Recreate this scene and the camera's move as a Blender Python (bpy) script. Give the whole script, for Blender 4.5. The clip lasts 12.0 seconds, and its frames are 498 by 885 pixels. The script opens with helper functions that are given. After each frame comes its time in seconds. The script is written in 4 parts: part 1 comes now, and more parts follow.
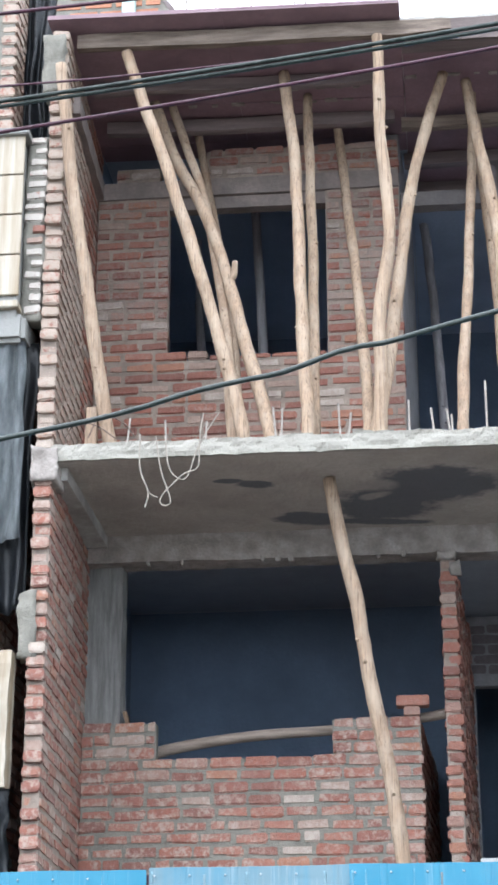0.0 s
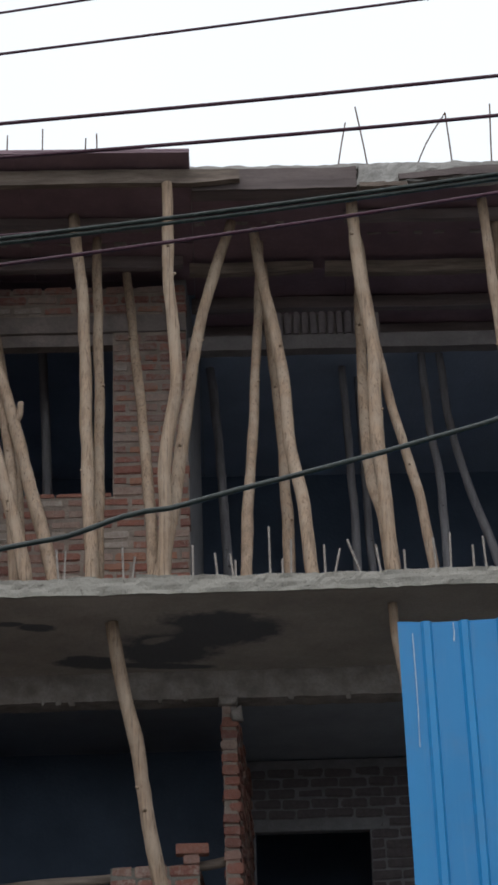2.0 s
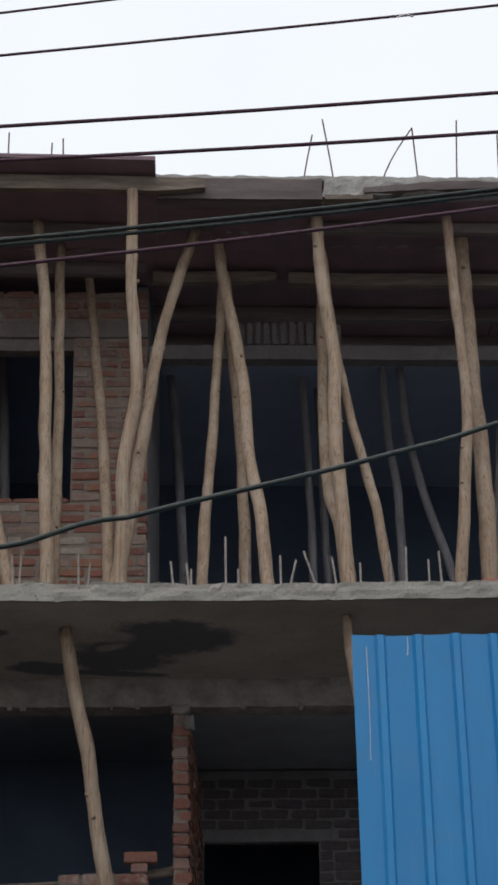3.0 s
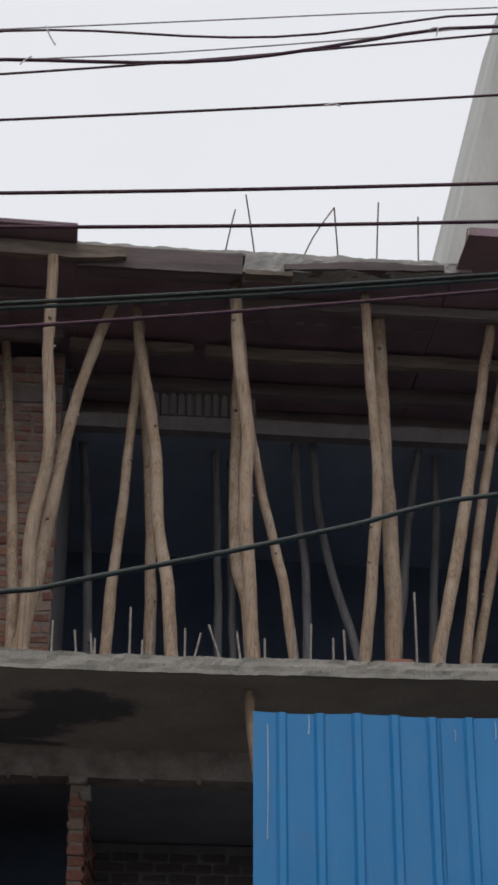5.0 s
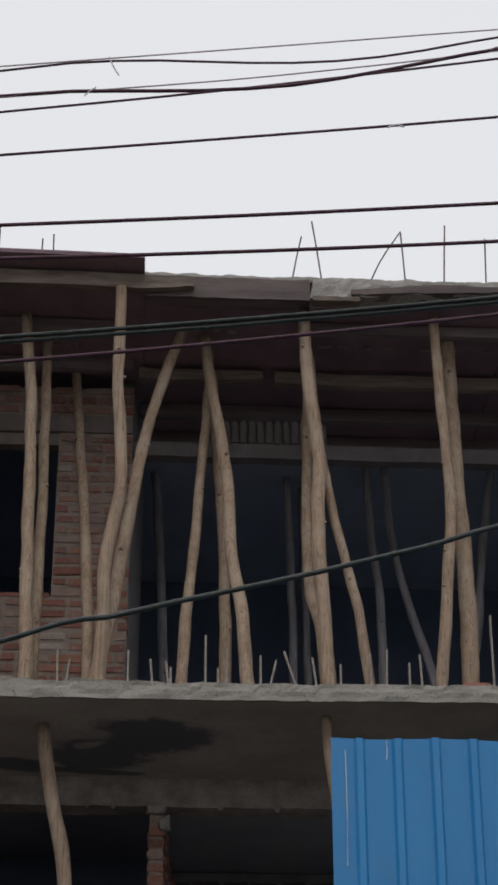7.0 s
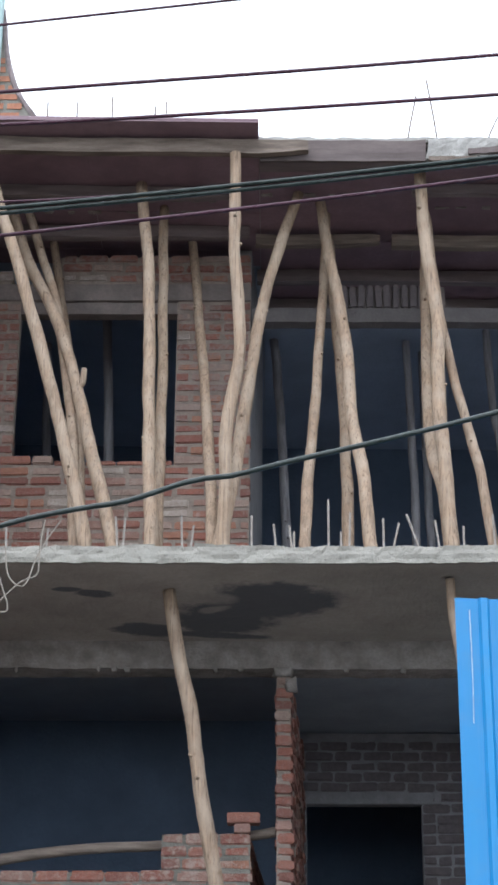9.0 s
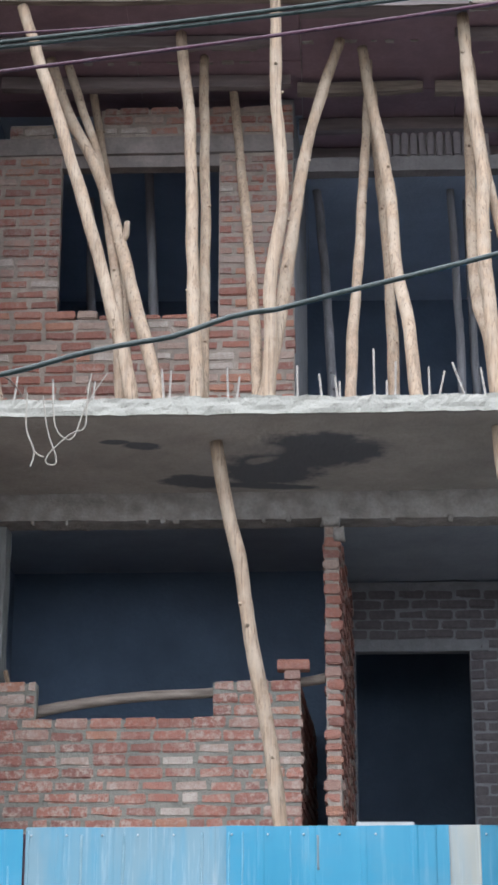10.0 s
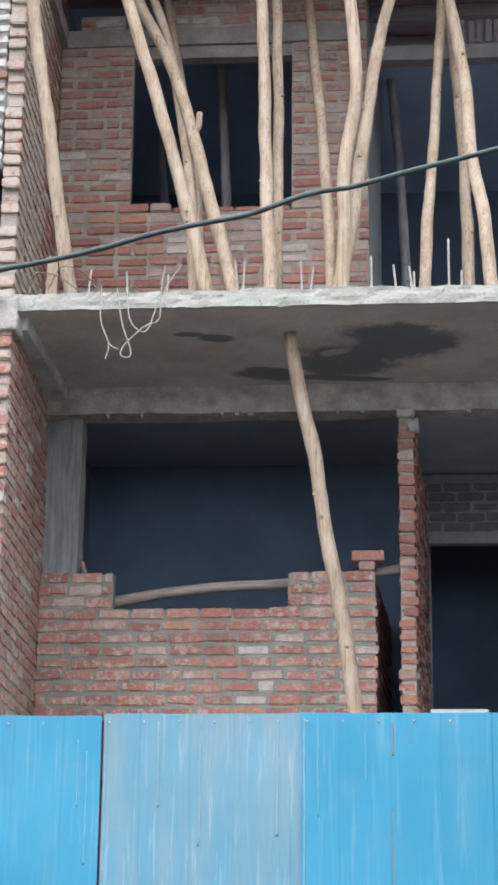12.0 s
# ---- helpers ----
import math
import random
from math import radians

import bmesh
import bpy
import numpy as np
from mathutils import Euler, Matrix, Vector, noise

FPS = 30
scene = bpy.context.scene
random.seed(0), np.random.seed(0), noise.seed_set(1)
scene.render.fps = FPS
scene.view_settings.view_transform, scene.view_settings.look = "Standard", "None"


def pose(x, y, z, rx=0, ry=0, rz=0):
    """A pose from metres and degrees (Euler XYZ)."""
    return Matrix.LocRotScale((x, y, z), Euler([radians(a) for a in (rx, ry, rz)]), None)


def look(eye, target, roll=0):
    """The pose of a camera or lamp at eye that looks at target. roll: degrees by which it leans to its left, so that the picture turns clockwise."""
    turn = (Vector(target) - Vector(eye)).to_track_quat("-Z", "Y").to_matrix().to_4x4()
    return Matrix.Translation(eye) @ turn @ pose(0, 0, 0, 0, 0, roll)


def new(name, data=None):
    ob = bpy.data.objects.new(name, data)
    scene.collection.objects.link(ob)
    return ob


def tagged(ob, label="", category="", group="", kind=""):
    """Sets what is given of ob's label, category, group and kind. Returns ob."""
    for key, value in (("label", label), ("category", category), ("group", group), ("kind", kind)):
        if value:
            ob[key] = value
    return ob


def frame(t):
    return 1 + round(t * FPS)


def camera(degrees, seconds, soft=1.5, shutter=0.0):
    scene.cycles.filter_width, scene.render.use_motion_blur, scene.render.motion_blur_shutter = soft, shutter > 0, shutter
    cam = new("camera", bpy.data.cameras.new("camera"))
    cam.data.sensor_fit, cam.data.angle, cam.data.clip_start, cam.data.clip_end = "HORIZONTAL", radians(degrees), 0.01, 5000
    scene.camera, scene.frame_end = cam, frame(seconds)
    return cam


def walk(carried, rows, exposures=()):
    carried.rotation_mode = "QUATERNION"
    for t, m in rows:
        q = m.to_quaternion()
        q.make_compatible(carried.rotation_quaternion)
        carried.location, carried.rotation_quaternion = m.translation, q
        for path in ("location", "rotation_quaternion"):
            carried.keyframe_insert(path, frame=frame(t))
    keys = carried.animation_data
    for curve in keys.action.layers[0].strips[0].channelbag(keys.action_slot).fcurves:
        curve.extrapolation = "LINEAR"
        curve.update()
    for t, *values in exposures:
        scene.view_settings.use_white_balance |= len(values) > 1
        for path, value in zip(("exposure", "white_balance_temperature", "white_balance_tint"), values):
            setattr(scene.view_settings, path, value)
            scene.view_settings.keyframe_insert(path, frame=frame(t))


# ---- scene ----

from mathutils import noise as mnoise

# ---------- camera: stands in the street, pans and tilts over the facade ----------
cam = camera(15.224, 12.0, soft=3.0)
TURNS = [(0.0, 1.600, 110.736, 0.078, 6.083), (0.5, 1.597, 109.766, 0.953, 5.758), (1.0, 1.634, 112.533, 1.623, 2.819), (1.5, 1.667, 114.627, 1.830, 0.668),
         (2.0, 1.668, 114.762, 1.753, -0.392), (2.5, 1.665, 114.609, 1.510, -0.975), (3.0, 1.674, 114.996, 0.946, -2.158), (3.5, 1.683, 115.938, 0.713, -3.454),
         (3.7, 1.685, 116.367, 0.682, -4.003), (5.3, 1.694, 117.321, -0.116, -5.751), (5.5, 1.694, 117.537, -0.291, -5.322), (6.0, 1.690, 117.738, -0.367, -4.719),
         (6.5, 1.686, 117.900, -0.187, -4.207), (7.0, 1.685, 117.974, 0.025, -3.170), (7.5, 1.688, 117.536, -0.312, -1.948), (9.3, 1.646, 112.806, -0.229, 1.309),
         (9.5, 1.634, 111.957, -0.111, 1.739), (10.0, 1.606, 109.573, -0.088, 2.336), (10.5, 1.591, 108.269, -0.037, 2.638), (11.0, 1.577, 107.195, -0.145, 3.084),
         (11.5, 1.569, 106.533, -0.340, 3.896), (12.0, 1.566, 106.410, -0.557, 4.580)]
walk(cam, [(t, pose(0, 0, h, a, b, c)) for t, h, a, b, c in TURNS],
     exposures=[(0.0, 2.44, 6000, 13), (0.7, 2.37, 6000, 13), (1.0, 2.32, 5900, 13), (1.5, 1.20, 6100, 13), (2.0, 0.54, 6400, 14), (2.5, 0.42, 6500, 14), (3.0, 0.41, 6500, 15), (3.5, 0.24, 6600, 17), (3.7, 0.21, 6600, 17),
                (5.5, 0.18, 6650, 17), (7.5, 0.14, 6700, 17), (9.3, 2.02, 5950, 13), (9.5, 2.15, 5950, 13), (10.0, 2.17, 5950, 13), (10.5, 2.52, 5950, 12), (12.0, 2.27, 6050, 12)])

# ---------- light: overcast sky and a very soft sun ----------
world = bpy.data.worlds.new("overcast_sky")
scene.world = world
world.use_nodes = True
wn, wl = world.node_tree.nodes, world.node_tree.links
wn.clear()
w_out, w_bg = wn.new("ShaderNodeOutputWorld"), wn.new("ShaderNodeBackground")
w_sky, w_hsv, w_add = wn.new("ShaderNodeTexSky"), wn.new("ShaderNodeHueSaturation"), wn.new("ShaderNodeMix")
w_sky.sky_type, w_sky.sun_disc = "NISHITA", False
w_sky.sun_elevation, w_sky.sun_rotation, w_sky.dust_density = radians(58), radians(200), 6.0
w_hsv.inputs["Saturation"].default_value, w_hsv.inputs["Value"].default_value = 0.35, 0.12
w_add.data_type, w_add.inputs["Factor"].default_value = "RGBA", 0.82
w_add.inputs["B"].default_value = (0.765, 0.825, 0.845, 1)
w_tc, w_no, w_mul = wn.new("ShaderNodeTexCoord"), wn.new("ShaderNodeTexNoise"), wn.new("ShaderNodeMix")
w_no.inputs["Scale"].default_value, w_no.inputs["Detail"].default_value = 3.0, 4.0
w_rmp = wn.new("ShaderNodeMapRange")
w_rmp.inputs["To Min"].default_value, w_rmp.inputs["To Max"].default_value = 0.93, 1.05
w_vm = wn.new("ShaderNodeVectorMath")
w_vm.operation = "SCALE"
wl.new(w_sky.outputs["Color"], w_hsv.inputs["Color"])
wl.new(w_hsv.outputs["Color"], w_add.inputs["A"])
wl.new(w_tc.outputs["Generated"], w_no.inputs["Vector"])
wl.new(w_no.outputs["Fac"], w_rmp.inputs["Value"])
wl.new(w_add.outputs["Result"], w_vm.inputs[0])
wl.new(w_rmp.outputs["Result"], w_vm.inputs["Scale"])
wl.new(w_vm.outputs["Vector"], w_bg.inputs["Color"])
w_bg.inputs["Strength"].default_value = 1.0
wl.new(w_bg.outputs["Background"], w_out.inputs["Surface"])

sun = new("sun", bpy.data.lights.new("sun", "SUN"))
sun.data.energy, sun.data.angle, sun.data.color = 0.12, radians(35), (1.0, 0.96, 0.9)
sun.matrix_world = look((-6, -14, 26), (0, 11, 4))


# ---------- materials ----------
def shader(name, rough=0.8, metal=0.0):
    m = bpy.data.materials.new(name)
    m.use_nodes = True
    b = m.node_tree.nodes["Principled BSDF"]
    b.inputs["Roughness"].default_value, b.inputs["Metallic"].default_value = rough, metal
    return m, m.node_tree.nodes, m.node_tree.links, b


def coords(nodes, links, scale=(1, 1, 1), rot=(0, 0, 0), kind="Object"):
    tc, mp = nodes.new("ShaderNodeTexCoord"), nodes.new("ShaderNodeMapping")
    mp.inputs["Scale"].default_value, mp.inputs["Rotation"].default_value = scale, rot
    links.new(tc.outputs[kind], mp.inputs["Vector"])
    return mp.outputs["Vector"]


def tex(nodes, links, vec, scale, detail=5.0, rough=0.6, lo=0.35, hi=0.65, distort=0.0):
    n, r = nodes.new("ShaderNodeTexNoise"), nodes.new("ShaderNodeMapRange")
    n.inputs["Scale"].default_value, n.inputs["Detail"].default_value = scale, detail
    n.inputs["Roughness"].default_value, n.inputs["Distortion"].default_value = rough, distort
    r.inputs["From Min"].default_value, r.inputs["From Max"].default_value = lo, hi
    if vec is not None:
        links.new(vec, n.inputs["Vector"])
    links.new(n.outputs["Fac"], r.inputs["Value"])
    return r.outputs["Result"]


def mixc(nodes, links, fac, a, b):
    x = nodes.new("ShaderNodeMix")
    x.data_type = "RGBA"
    for sock, v in (("Factor", fac), ("A", a), ("B", b)):
        if isinstance(v, (int, float)):
            x.inputs[sock].default_value = v
        elif isinstance(v, tuple):
            x.inputs[sock].default_value = (*v, 1)
        else:
            links.new(v, x.inputs[sock])
    return x.outputs["Result"]


def calc(nodes, links, op, a, b=None):
    x = nodes.new("ShaderNodeMath")
    x.operation, x.use_clamp = op, False
    for i, v in enumerate((a, b)):
        if v is None:
            continue
        if isinstance(v, (int, float)):
            x.inputs[i].default_value = v
        else:
            links.new(v, x.inputs[i])
    return x.outputs[0]


def relief(nodes, links, bsdf, height, strength=0.4, dist=0.01):
    bp = nodes.new("ShaderNodeBump")
    bp.inputs["Strength"].default_value, bp.inputs["Distance"].default_value = strength, dist
    links.new(height, bp.inputs["Height"])
    links.new(bp.outputs["Normal"], bsdf.inputs["Normal"])


def plain(name, base, dark, scale=6.0, fine=60.0, rough=0.85, metal=0.0, bump=0.4, stretch=(1, 1, 1)):
    """Two-scale mottled surface."""
    m, n, l, b = shader(name, rough, metal)
    v = coords(n, l, stretch)
    big, small = tex(n, l, v, scale), tex(n, l, v, fine, 3.0)
    c = mixc(n, l, big, base, dark)
    c2 = mixc(n, l, calc(n, l, "MULTIPLY", small, 0.35), c, dark)
    l.new(c2, b.inputs["Base Color"])
    relief(n, l, b, small, bump, 0.004)
    return m


def brick_material(name, per_island, smear=0.5, cover=0.52, film=(0.36, 0.315, 0.28)):
    m, n, l, b = shader(name, 0.9)
    v = coords(n, l)
    if per_island:
        rnd = n.new("ShaderNodeNewGeometry").outputs["Random Per Island"]
    else:
        rnd = n.new("ShaderNodeObjectInfo").outputs["Random"]
    ramp = n.new("ShaderNodeValToRGB")
    ramp.color_ramp.interpolation = "CONSTANT"
    cols = [(0.0, (0.25, 0.088, 0.062)), (0.18, (0.30, 0.105, 0.07)), (0.36, (0.21, 0.08, 0.06)), (0.5, (0.33, 0.135, 0.095)),
            (0.64, (0.33, 0.19, 0.15)), (0.76, (0.36, 0.16, 0.10)), (0.86, (0.36, 0.26, 0.215)), (0.955, (0.44, 0.38, 0.33))]
    el = ramp.color_ramp.elements
    el[0].position, el[0].color = cols[0][0], (*cols[0][1], 1)
    el[1].position, el[1].color = cols[1][0], (*cols[1][1], 1)
    for p, c in cols[2:]:
        e = el.new(p)
        e.color = (*c, 1)
    l.new(rnd, ramp.inputs["Fac"])
    geo = n.new("ShaderNodeNewGeometry").outputs["Position"]
    mott = tex(n, l, geo, 26.0, 5.0, 0.7)
    c = mixc(n, l, 0.07, ramp.outputs["Color"], (0.27, 0.25, 0.235))
    c = mixc(n, l, calc(n, l, "MULTIPLY", mott, 0.42), c, (0.16, 0.085, 0.068))
    # pale cement film along the edges of patches
    film_ = tex(n, l, geo, 45.0, 4.0, 0.8, 0.5, 0.8)
    c = mixc(n, l, calc(n, l, "MULTIPLY", film_, 0.35), c, (0.36, 0.32, 0.29))
    sm = tex(n, l, geo, 19.0, 6.0, 0.75, cover, cover + 0.14)
    sm2 = tex(n, l, geo, 1.3, 3.0, 0.5, cover - 0.18, cover + 0.06)
    c = mixc(n, l, calc(n, l, "MULTIPLY", calc(n, l, "MULTIPLY", sm, sm2), smear), c, film)
    l.new(c, b.inputs["Base Color"])
    relief(n, l, b, tex(n, l, geo, 90.0, 4.0, 0.7), 0.6, 0.005)
    return m


MAT_BRICK = brick_material("fired_brick", False, 0.6, 0.54)
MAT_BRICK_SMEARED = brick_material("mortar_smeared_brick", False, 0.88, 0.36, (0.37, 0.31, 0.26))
MAT_BRICK_WHITE = brick_material("whitewashed_brick", False, 0.95, 0.30, (0.46, 0.43, 0.395))
MAT_BRICK_ORANGE = plain("raw_orange_brick", (0.44, 0.21, 0.125), (0.30, 0.13, 0.08), 9.0, 60.0, 0.9)
MAT_BRICK_PARAPET = brick_material("mortar_washed_brick", False, 0.75, 0.47, (0.42, 0.35, 0.30))
# Cement film, toned dark to carry the roof's shade on the upper courses too.
MAT_BRICK_FILM = brick_material("cement_filmed_shade_brick", False, 0.7, 0.44, (0.26, 0.21, 0.19))
MAT_BRICK_FILM_REST = brick_material("cement_filmed_shade_brick_rest", True, 0.7, 0.44, (0.26, 0.21, 0.19))
# Brick greyed down: the dimness deep in the bay is in the colour.
MAT_BRICK_SHADED = plain("shade_greyed_brick", (0.17, 0.145, 0.15), (0.12, 0.104, 0.108), 14.0, 60.0, 0.95)
MAT_BRICK_FAR = brick_material("fired_brick_rest", True, 0.8)
MAT_MORTAR = plain("cement_mortar", (0.235, 0.225, 0.195), (0.15, 0.143, 0.124), 9.0, 70.0, 0.95, bump=0.7)
MAT_CONCRETE = plain("raw_concrete", (0.42, 0.41, 0.385), (0.25, 0.24, 0.225), 4.0, 45.0, 0.9, bump=0.6)
MAT_COLUMN = plain("streaked_concrete", (0.24, 0.24, 0.232), (0.13, 0.128, 0.123), 5.0, 40.0, 0.9, bump=0.5, stretch=(6, 6, 0.6))
MAT_CREAM = plain("cream_tile_face", (0.37, 0.345, 0.29), (0.22, 0.165, 0.10), 2.2, 30.0, 0.45, bump=0.1, stretch=(7, 7, 0.35))
MAT_GREY_PAINT = plain("grey_weathered_paint", (0.25, 0.25, 0.24), (0.2, 0.2, 0.19), 3.0, 40.0, 0.7)
MAT_TARP = plain("black_plastic_sheet", (0.022, 0.026, 0.032), (0.012, 0.014, 0.018), 5.0, 40.0, 0.32, bump=0.5)
MAT_TARP_GREY = plain("dusty_grey_plastic_sheet", (0.24, 0.265, 0.28), (0.09, 0.105, 0.115), 9.0, 50.0, 0.5, bump=0.5, stretch=(2, 2, 0.5))
# Purple-brown ply; the purple tint of the shadows is added to its colour.
MAT_PLY = plain("oiled_shuttering_ply", (0.275, 0.182, 0.21), (0.175, 0.112, 0.134), 2.0, 30.0, 0.6, bump=0.2)
MAT_PLANK = plain("weathered_plank", (0.25, 0.20, 0.165), (0.105, 0.08, 0.064), 5.0, 60.0, 0.85, bump=0.5, stretch=(0.6, 5, 5))
MAT_BOARD = plain("grey_weathered_board", (0.27, 0.225, 0.225), (0.15, 0.122, 0.122), 3.0, 50.0, 0.85, bump=0.4, stretch=(0.5, 5, 5))
MAT_STEEL = plain("rusty_reinforcing_steel", (0.20, 0.15, 0.12), (0.09, 0.06, 0.05), 20.0, 120.0, 0.7, 0.5)
MAT_STEEL_PALE = plain("dusty_reinforcing_steel", (0.36, 0.33, 0.30), (0.2, 0.17, 0.15), 20.0, 120.0, 0.8)
MAT_TWINE = plain("pale_binding_wire", (0.30, 0.265, 0.225), (0.2, 0.175, 0.15), 20.0, 120.0, 0.8)
# Black sheath tinted magenta, painting in the lens's colour fringe.
MAT_CABLE = plain("fringe_tinted_black_sheath", (0.06, 0.012, 0.03), (0.05, 0.016, 0.03), 8.0, 60.0, 0.5)
MAT_CABLE_GREEN = plain("dull_green_cable_sheath", (0.022, 0.036, 0.032), (0.012, 0.02, 0.018), 8.0, 60.0, 0.45)
MAT_CABLE_GREY = plain("grey_cable_sheath", (0.62, 0.58, 0.6), (0.52, 0.48, 0.5), 8.0, 60.0, 0.6)
MAT_ASPHALT = plain("street_asphalt", (0.055, 0.053, 0.05), (0.035, 0.034, 0.032), 0.8, 60.0, 0.9)
MAT_EARTH = plain("dusty_earth", (0.20, 0.175, 0.145), (0.13, 0.11, 0.09), 0.7, 30.0, 0.95)
# The navy haze over the dim rooms is put into this wall colour.
MAT_INSIDE = plain("haze_navy_interior", (0.108, 0.148, 0.213), (0.083, 0.114, 0.165), 2.0, 30.0, 0.95)
MAT_TEAL = plain("pale_teal_paint", (0.42, 0.54, 0.54), (0.28, 0.38, 0.38), 6.0, 50.0, 0.7)
# Mortar greyed to go with it, the bay's dimness in its colour too.
MAT_MORTAR_SHADED = plain("shade_greyed_mortar", (0.29, 0.285, 0.295), (0.21, 0.207, 0.213), 8.0, 60.0, 0.95)
MAT_TOWER = plain("pale_cast_concrete", (0.50, 0.50, 0.475), (0.38, 0.38, 0.36), 1.2, 20.0, 0.9, stretch=(1, 1, 0.35))
MAT_LOG = plain("grey_weathered_log", (0.31, 0.255, 0.215), (0.17, 0.135, 0.11), 6.0, 50.0, 0.85, stretch=(0.6, 6, 6))
# Bluish haze and a brightness lift for dark rooms, put into the colour.
MAT_CEILING = plain("haze_blue_lifted_ceiling", (0.37, 0.43, 0.525), (0.30, 0.35, 0.43), 2.0, 30.0, 0.95)
MAT_MORTAR_PALE = plain("pale_cement_mortar", (0.335, 0.277, 0.235), (0.205, 0.168, 0.142), 9.0, 70.0, 0.95, bump=0.7)
# Cast concrete toned down; the dimness under the roof is in these two colours.
MAT_LINTEL = plain("shade_dimmed_lintel", (0.25, 0.21, 0.195), (0.16, 0.137, 0.128), 5.0, 40.0, 0.95)
MAT_DIM = plain("shade_dimmed_beam", (0.175, 0.16, 0.16), (0.11, 0.1, 0.1), 5.0, 40.0, 0.95)
MAT_EDGE = plain("dark_weathered_board", (0.15, 0.12, 0.115), (0.08, 0.062, 0.06), 3.0, 50.0, 0.85, bump=0.4, stretch=(0.5, 5, 5))
# Blue-grey dimness of the lower room is put into this slab colour.
MAT_SLAB_DIM = plain("dimmed_blue_concrete", (0.34, 0.365, 0.41), (0.26, 0.285, 0.325), 2.0, 30.0, 0.95)
MAT_BEAM = plain("form_marked_concrete", (0.36, 0.325, 0.30), (0.20, 0.178, 0.163), 7.0, 45.0, 0.95, bump=0.8)
# Pale colour for strips that paint reflections on the hoarding's ribs.
MAT_RIB_GLINT = plain("painted_rib_glint", (0.42, 0.53, 0.62), (0.3, 0.42, 0.55), 20.0, 90.0, 0.6)
MAT_RIVET = plain("zinc_rivet", (0.42, 0.45, 0.48), (0.3, 0.32, 0.34), 20.0, 90.0, 0.4, 0.7)
MAT_SCRATCH = plain("chalky_blue_scratch", (0.10, 0.24, 0.32), (0.04, 0.19, 0.285), 20.0, 80.0, 0.5, stretch=(3, 3, 0.6))
MAT_CHALK = plain("chalky_faded_blue", (0.145, 0.225, 0.265), (0.095, 0.185, 0.23), 20.0, 80.0, 0.5, stretch=(3, 3, 0.6))
MAT_RUSTY = plain("rusty_bare_scratch", (0.15, 0.145, 0.13), (0.05, 0.15, 0.21), 18.0, 80.0, 0.7, stretch=(3, 3, 0.6))
MAT_WHITE = plain("chalky_white_board", (0.33, 0.34, 0.34), (0.25, 0.26, 0.26), 5.0, 60.0, 0.7)


def pole_material():
    m, n, l, b = shader("peeled_pole_wood", 0.75)
    oi = n.new("ShaderNodeObjectInfo").outputs["Random"]
    v = coords(n, l, (9, 9, 0.55))
    v2 = coords(n, l, (1, 1, 0.7))
    grain, blot = tex(n, l, v, 5.0, 6.0, 0.75, 0.36, 0.66, 0.8), tex(n, l, v2, 7.0, 4.0, 0.6, 0.42, 0.62)
    spots = tex(n, l, v2, 19.0, 2.0, 0.5, 0.66, 0.76)
    c = mixc(n, l, oi, (0.38, 0.268, 0.18), (0.295, 0.201, 0.134))
    c = mixc(n, l, calc(n, l, "MULTIPLY", grain, 0.95), c, (0.165, 0.118, 0.084))
    c = mixc(n, l, calc(n, l, "MULTIPLY", blot, 0.5), c, (0.40, 0.325, 0.25))
    crack = tex(n, l, coords(n, l, (30, 30, 0.8)), 3.0, 4.0, 0.65, 0.57, 0.66)
    c = mixc(n, l, calc(n, l, "MULTIPLY", crack, 0.9), c, (0.12, 0.08, 0.05))
    c = mixc(n, l, calc(n, l, "MULTIPLY", spots, 0.5), c, (0.18, 0.115, 0.07))
    l.new(c, b.inputs["Base Color"])
    relief(n, l, b, grain, 0.5, 0.006)
    return m


MAT_POLE = pole_material()
# Greyed copy of the pole wood, with the room's dimness in its colour.
MAT_POLE_DIM = plain("dimmed_grey_pole_wood", (0.33, 0.32, 0.335), (0.2, 0.19, 0.2), 5.0, 40.0, 0.9, stretch=(6, 6, 0.6))


def sheet_material(name, blue, faded, fade_lo, fade_hi, scratch):
    """Colour-coated steel sheet: blue coat, faded chalky areas and vertical scratches down to the zinc."""
    m, n, l, b = shader(name, 0.42)
    geo = n.new("ShaderNodeNewGeometry").outputs["Position"]
    mp = n.new("ShaderNodeMapping")
    mp.inputs["Scale"].default_value = (4.0, 4.0, 0.45)
    l.new(geo, mp.inputs["Vector"])
    fade = tex(n, l, mp.outputs["Vector"], 1.3, 4.0, 0.6, fade_lo, fade_hi)
    mp2 = n.new("ShaderNodeMapping")
    mp2.inputs["Scale"].default_value = (30.0, 30.0, 1.6)
    l.new(geo, mp2.inputs["Vector"])
    scr = tex(n, l, mp2.outputs["Vector"], 1.0, 5.0, 0.65, 0.54, 0.74)
    c = mixc(n, l, fade, blue, faded)
    c = mixc(n, l, calc(n, l, "MULTIPLY", scr, scratch), c, (0.36, 0.41, 0.44))
    dirt = tex(n, l, geo, 5.0, 5.0, 0.6, 0.5, 0.75)
    c = mixc(n, l, calc(n, l, "MULTIPLY", dirt, 0.12), c, (0.16, 0.17, 0.17))
    l.new(c, b.inputs["Base Color"])
    relief(n, l, b, tex(n, l, geo, 4.0, 2.0, 0.5), 0.12, 0.02)
    return m


MAT_BLUE = sheet_material("bright_blue_sheet", (0.004, 0.150, 0.25), (0.022, 0.18, 0.272), 0.42, 0.8, 0.16)
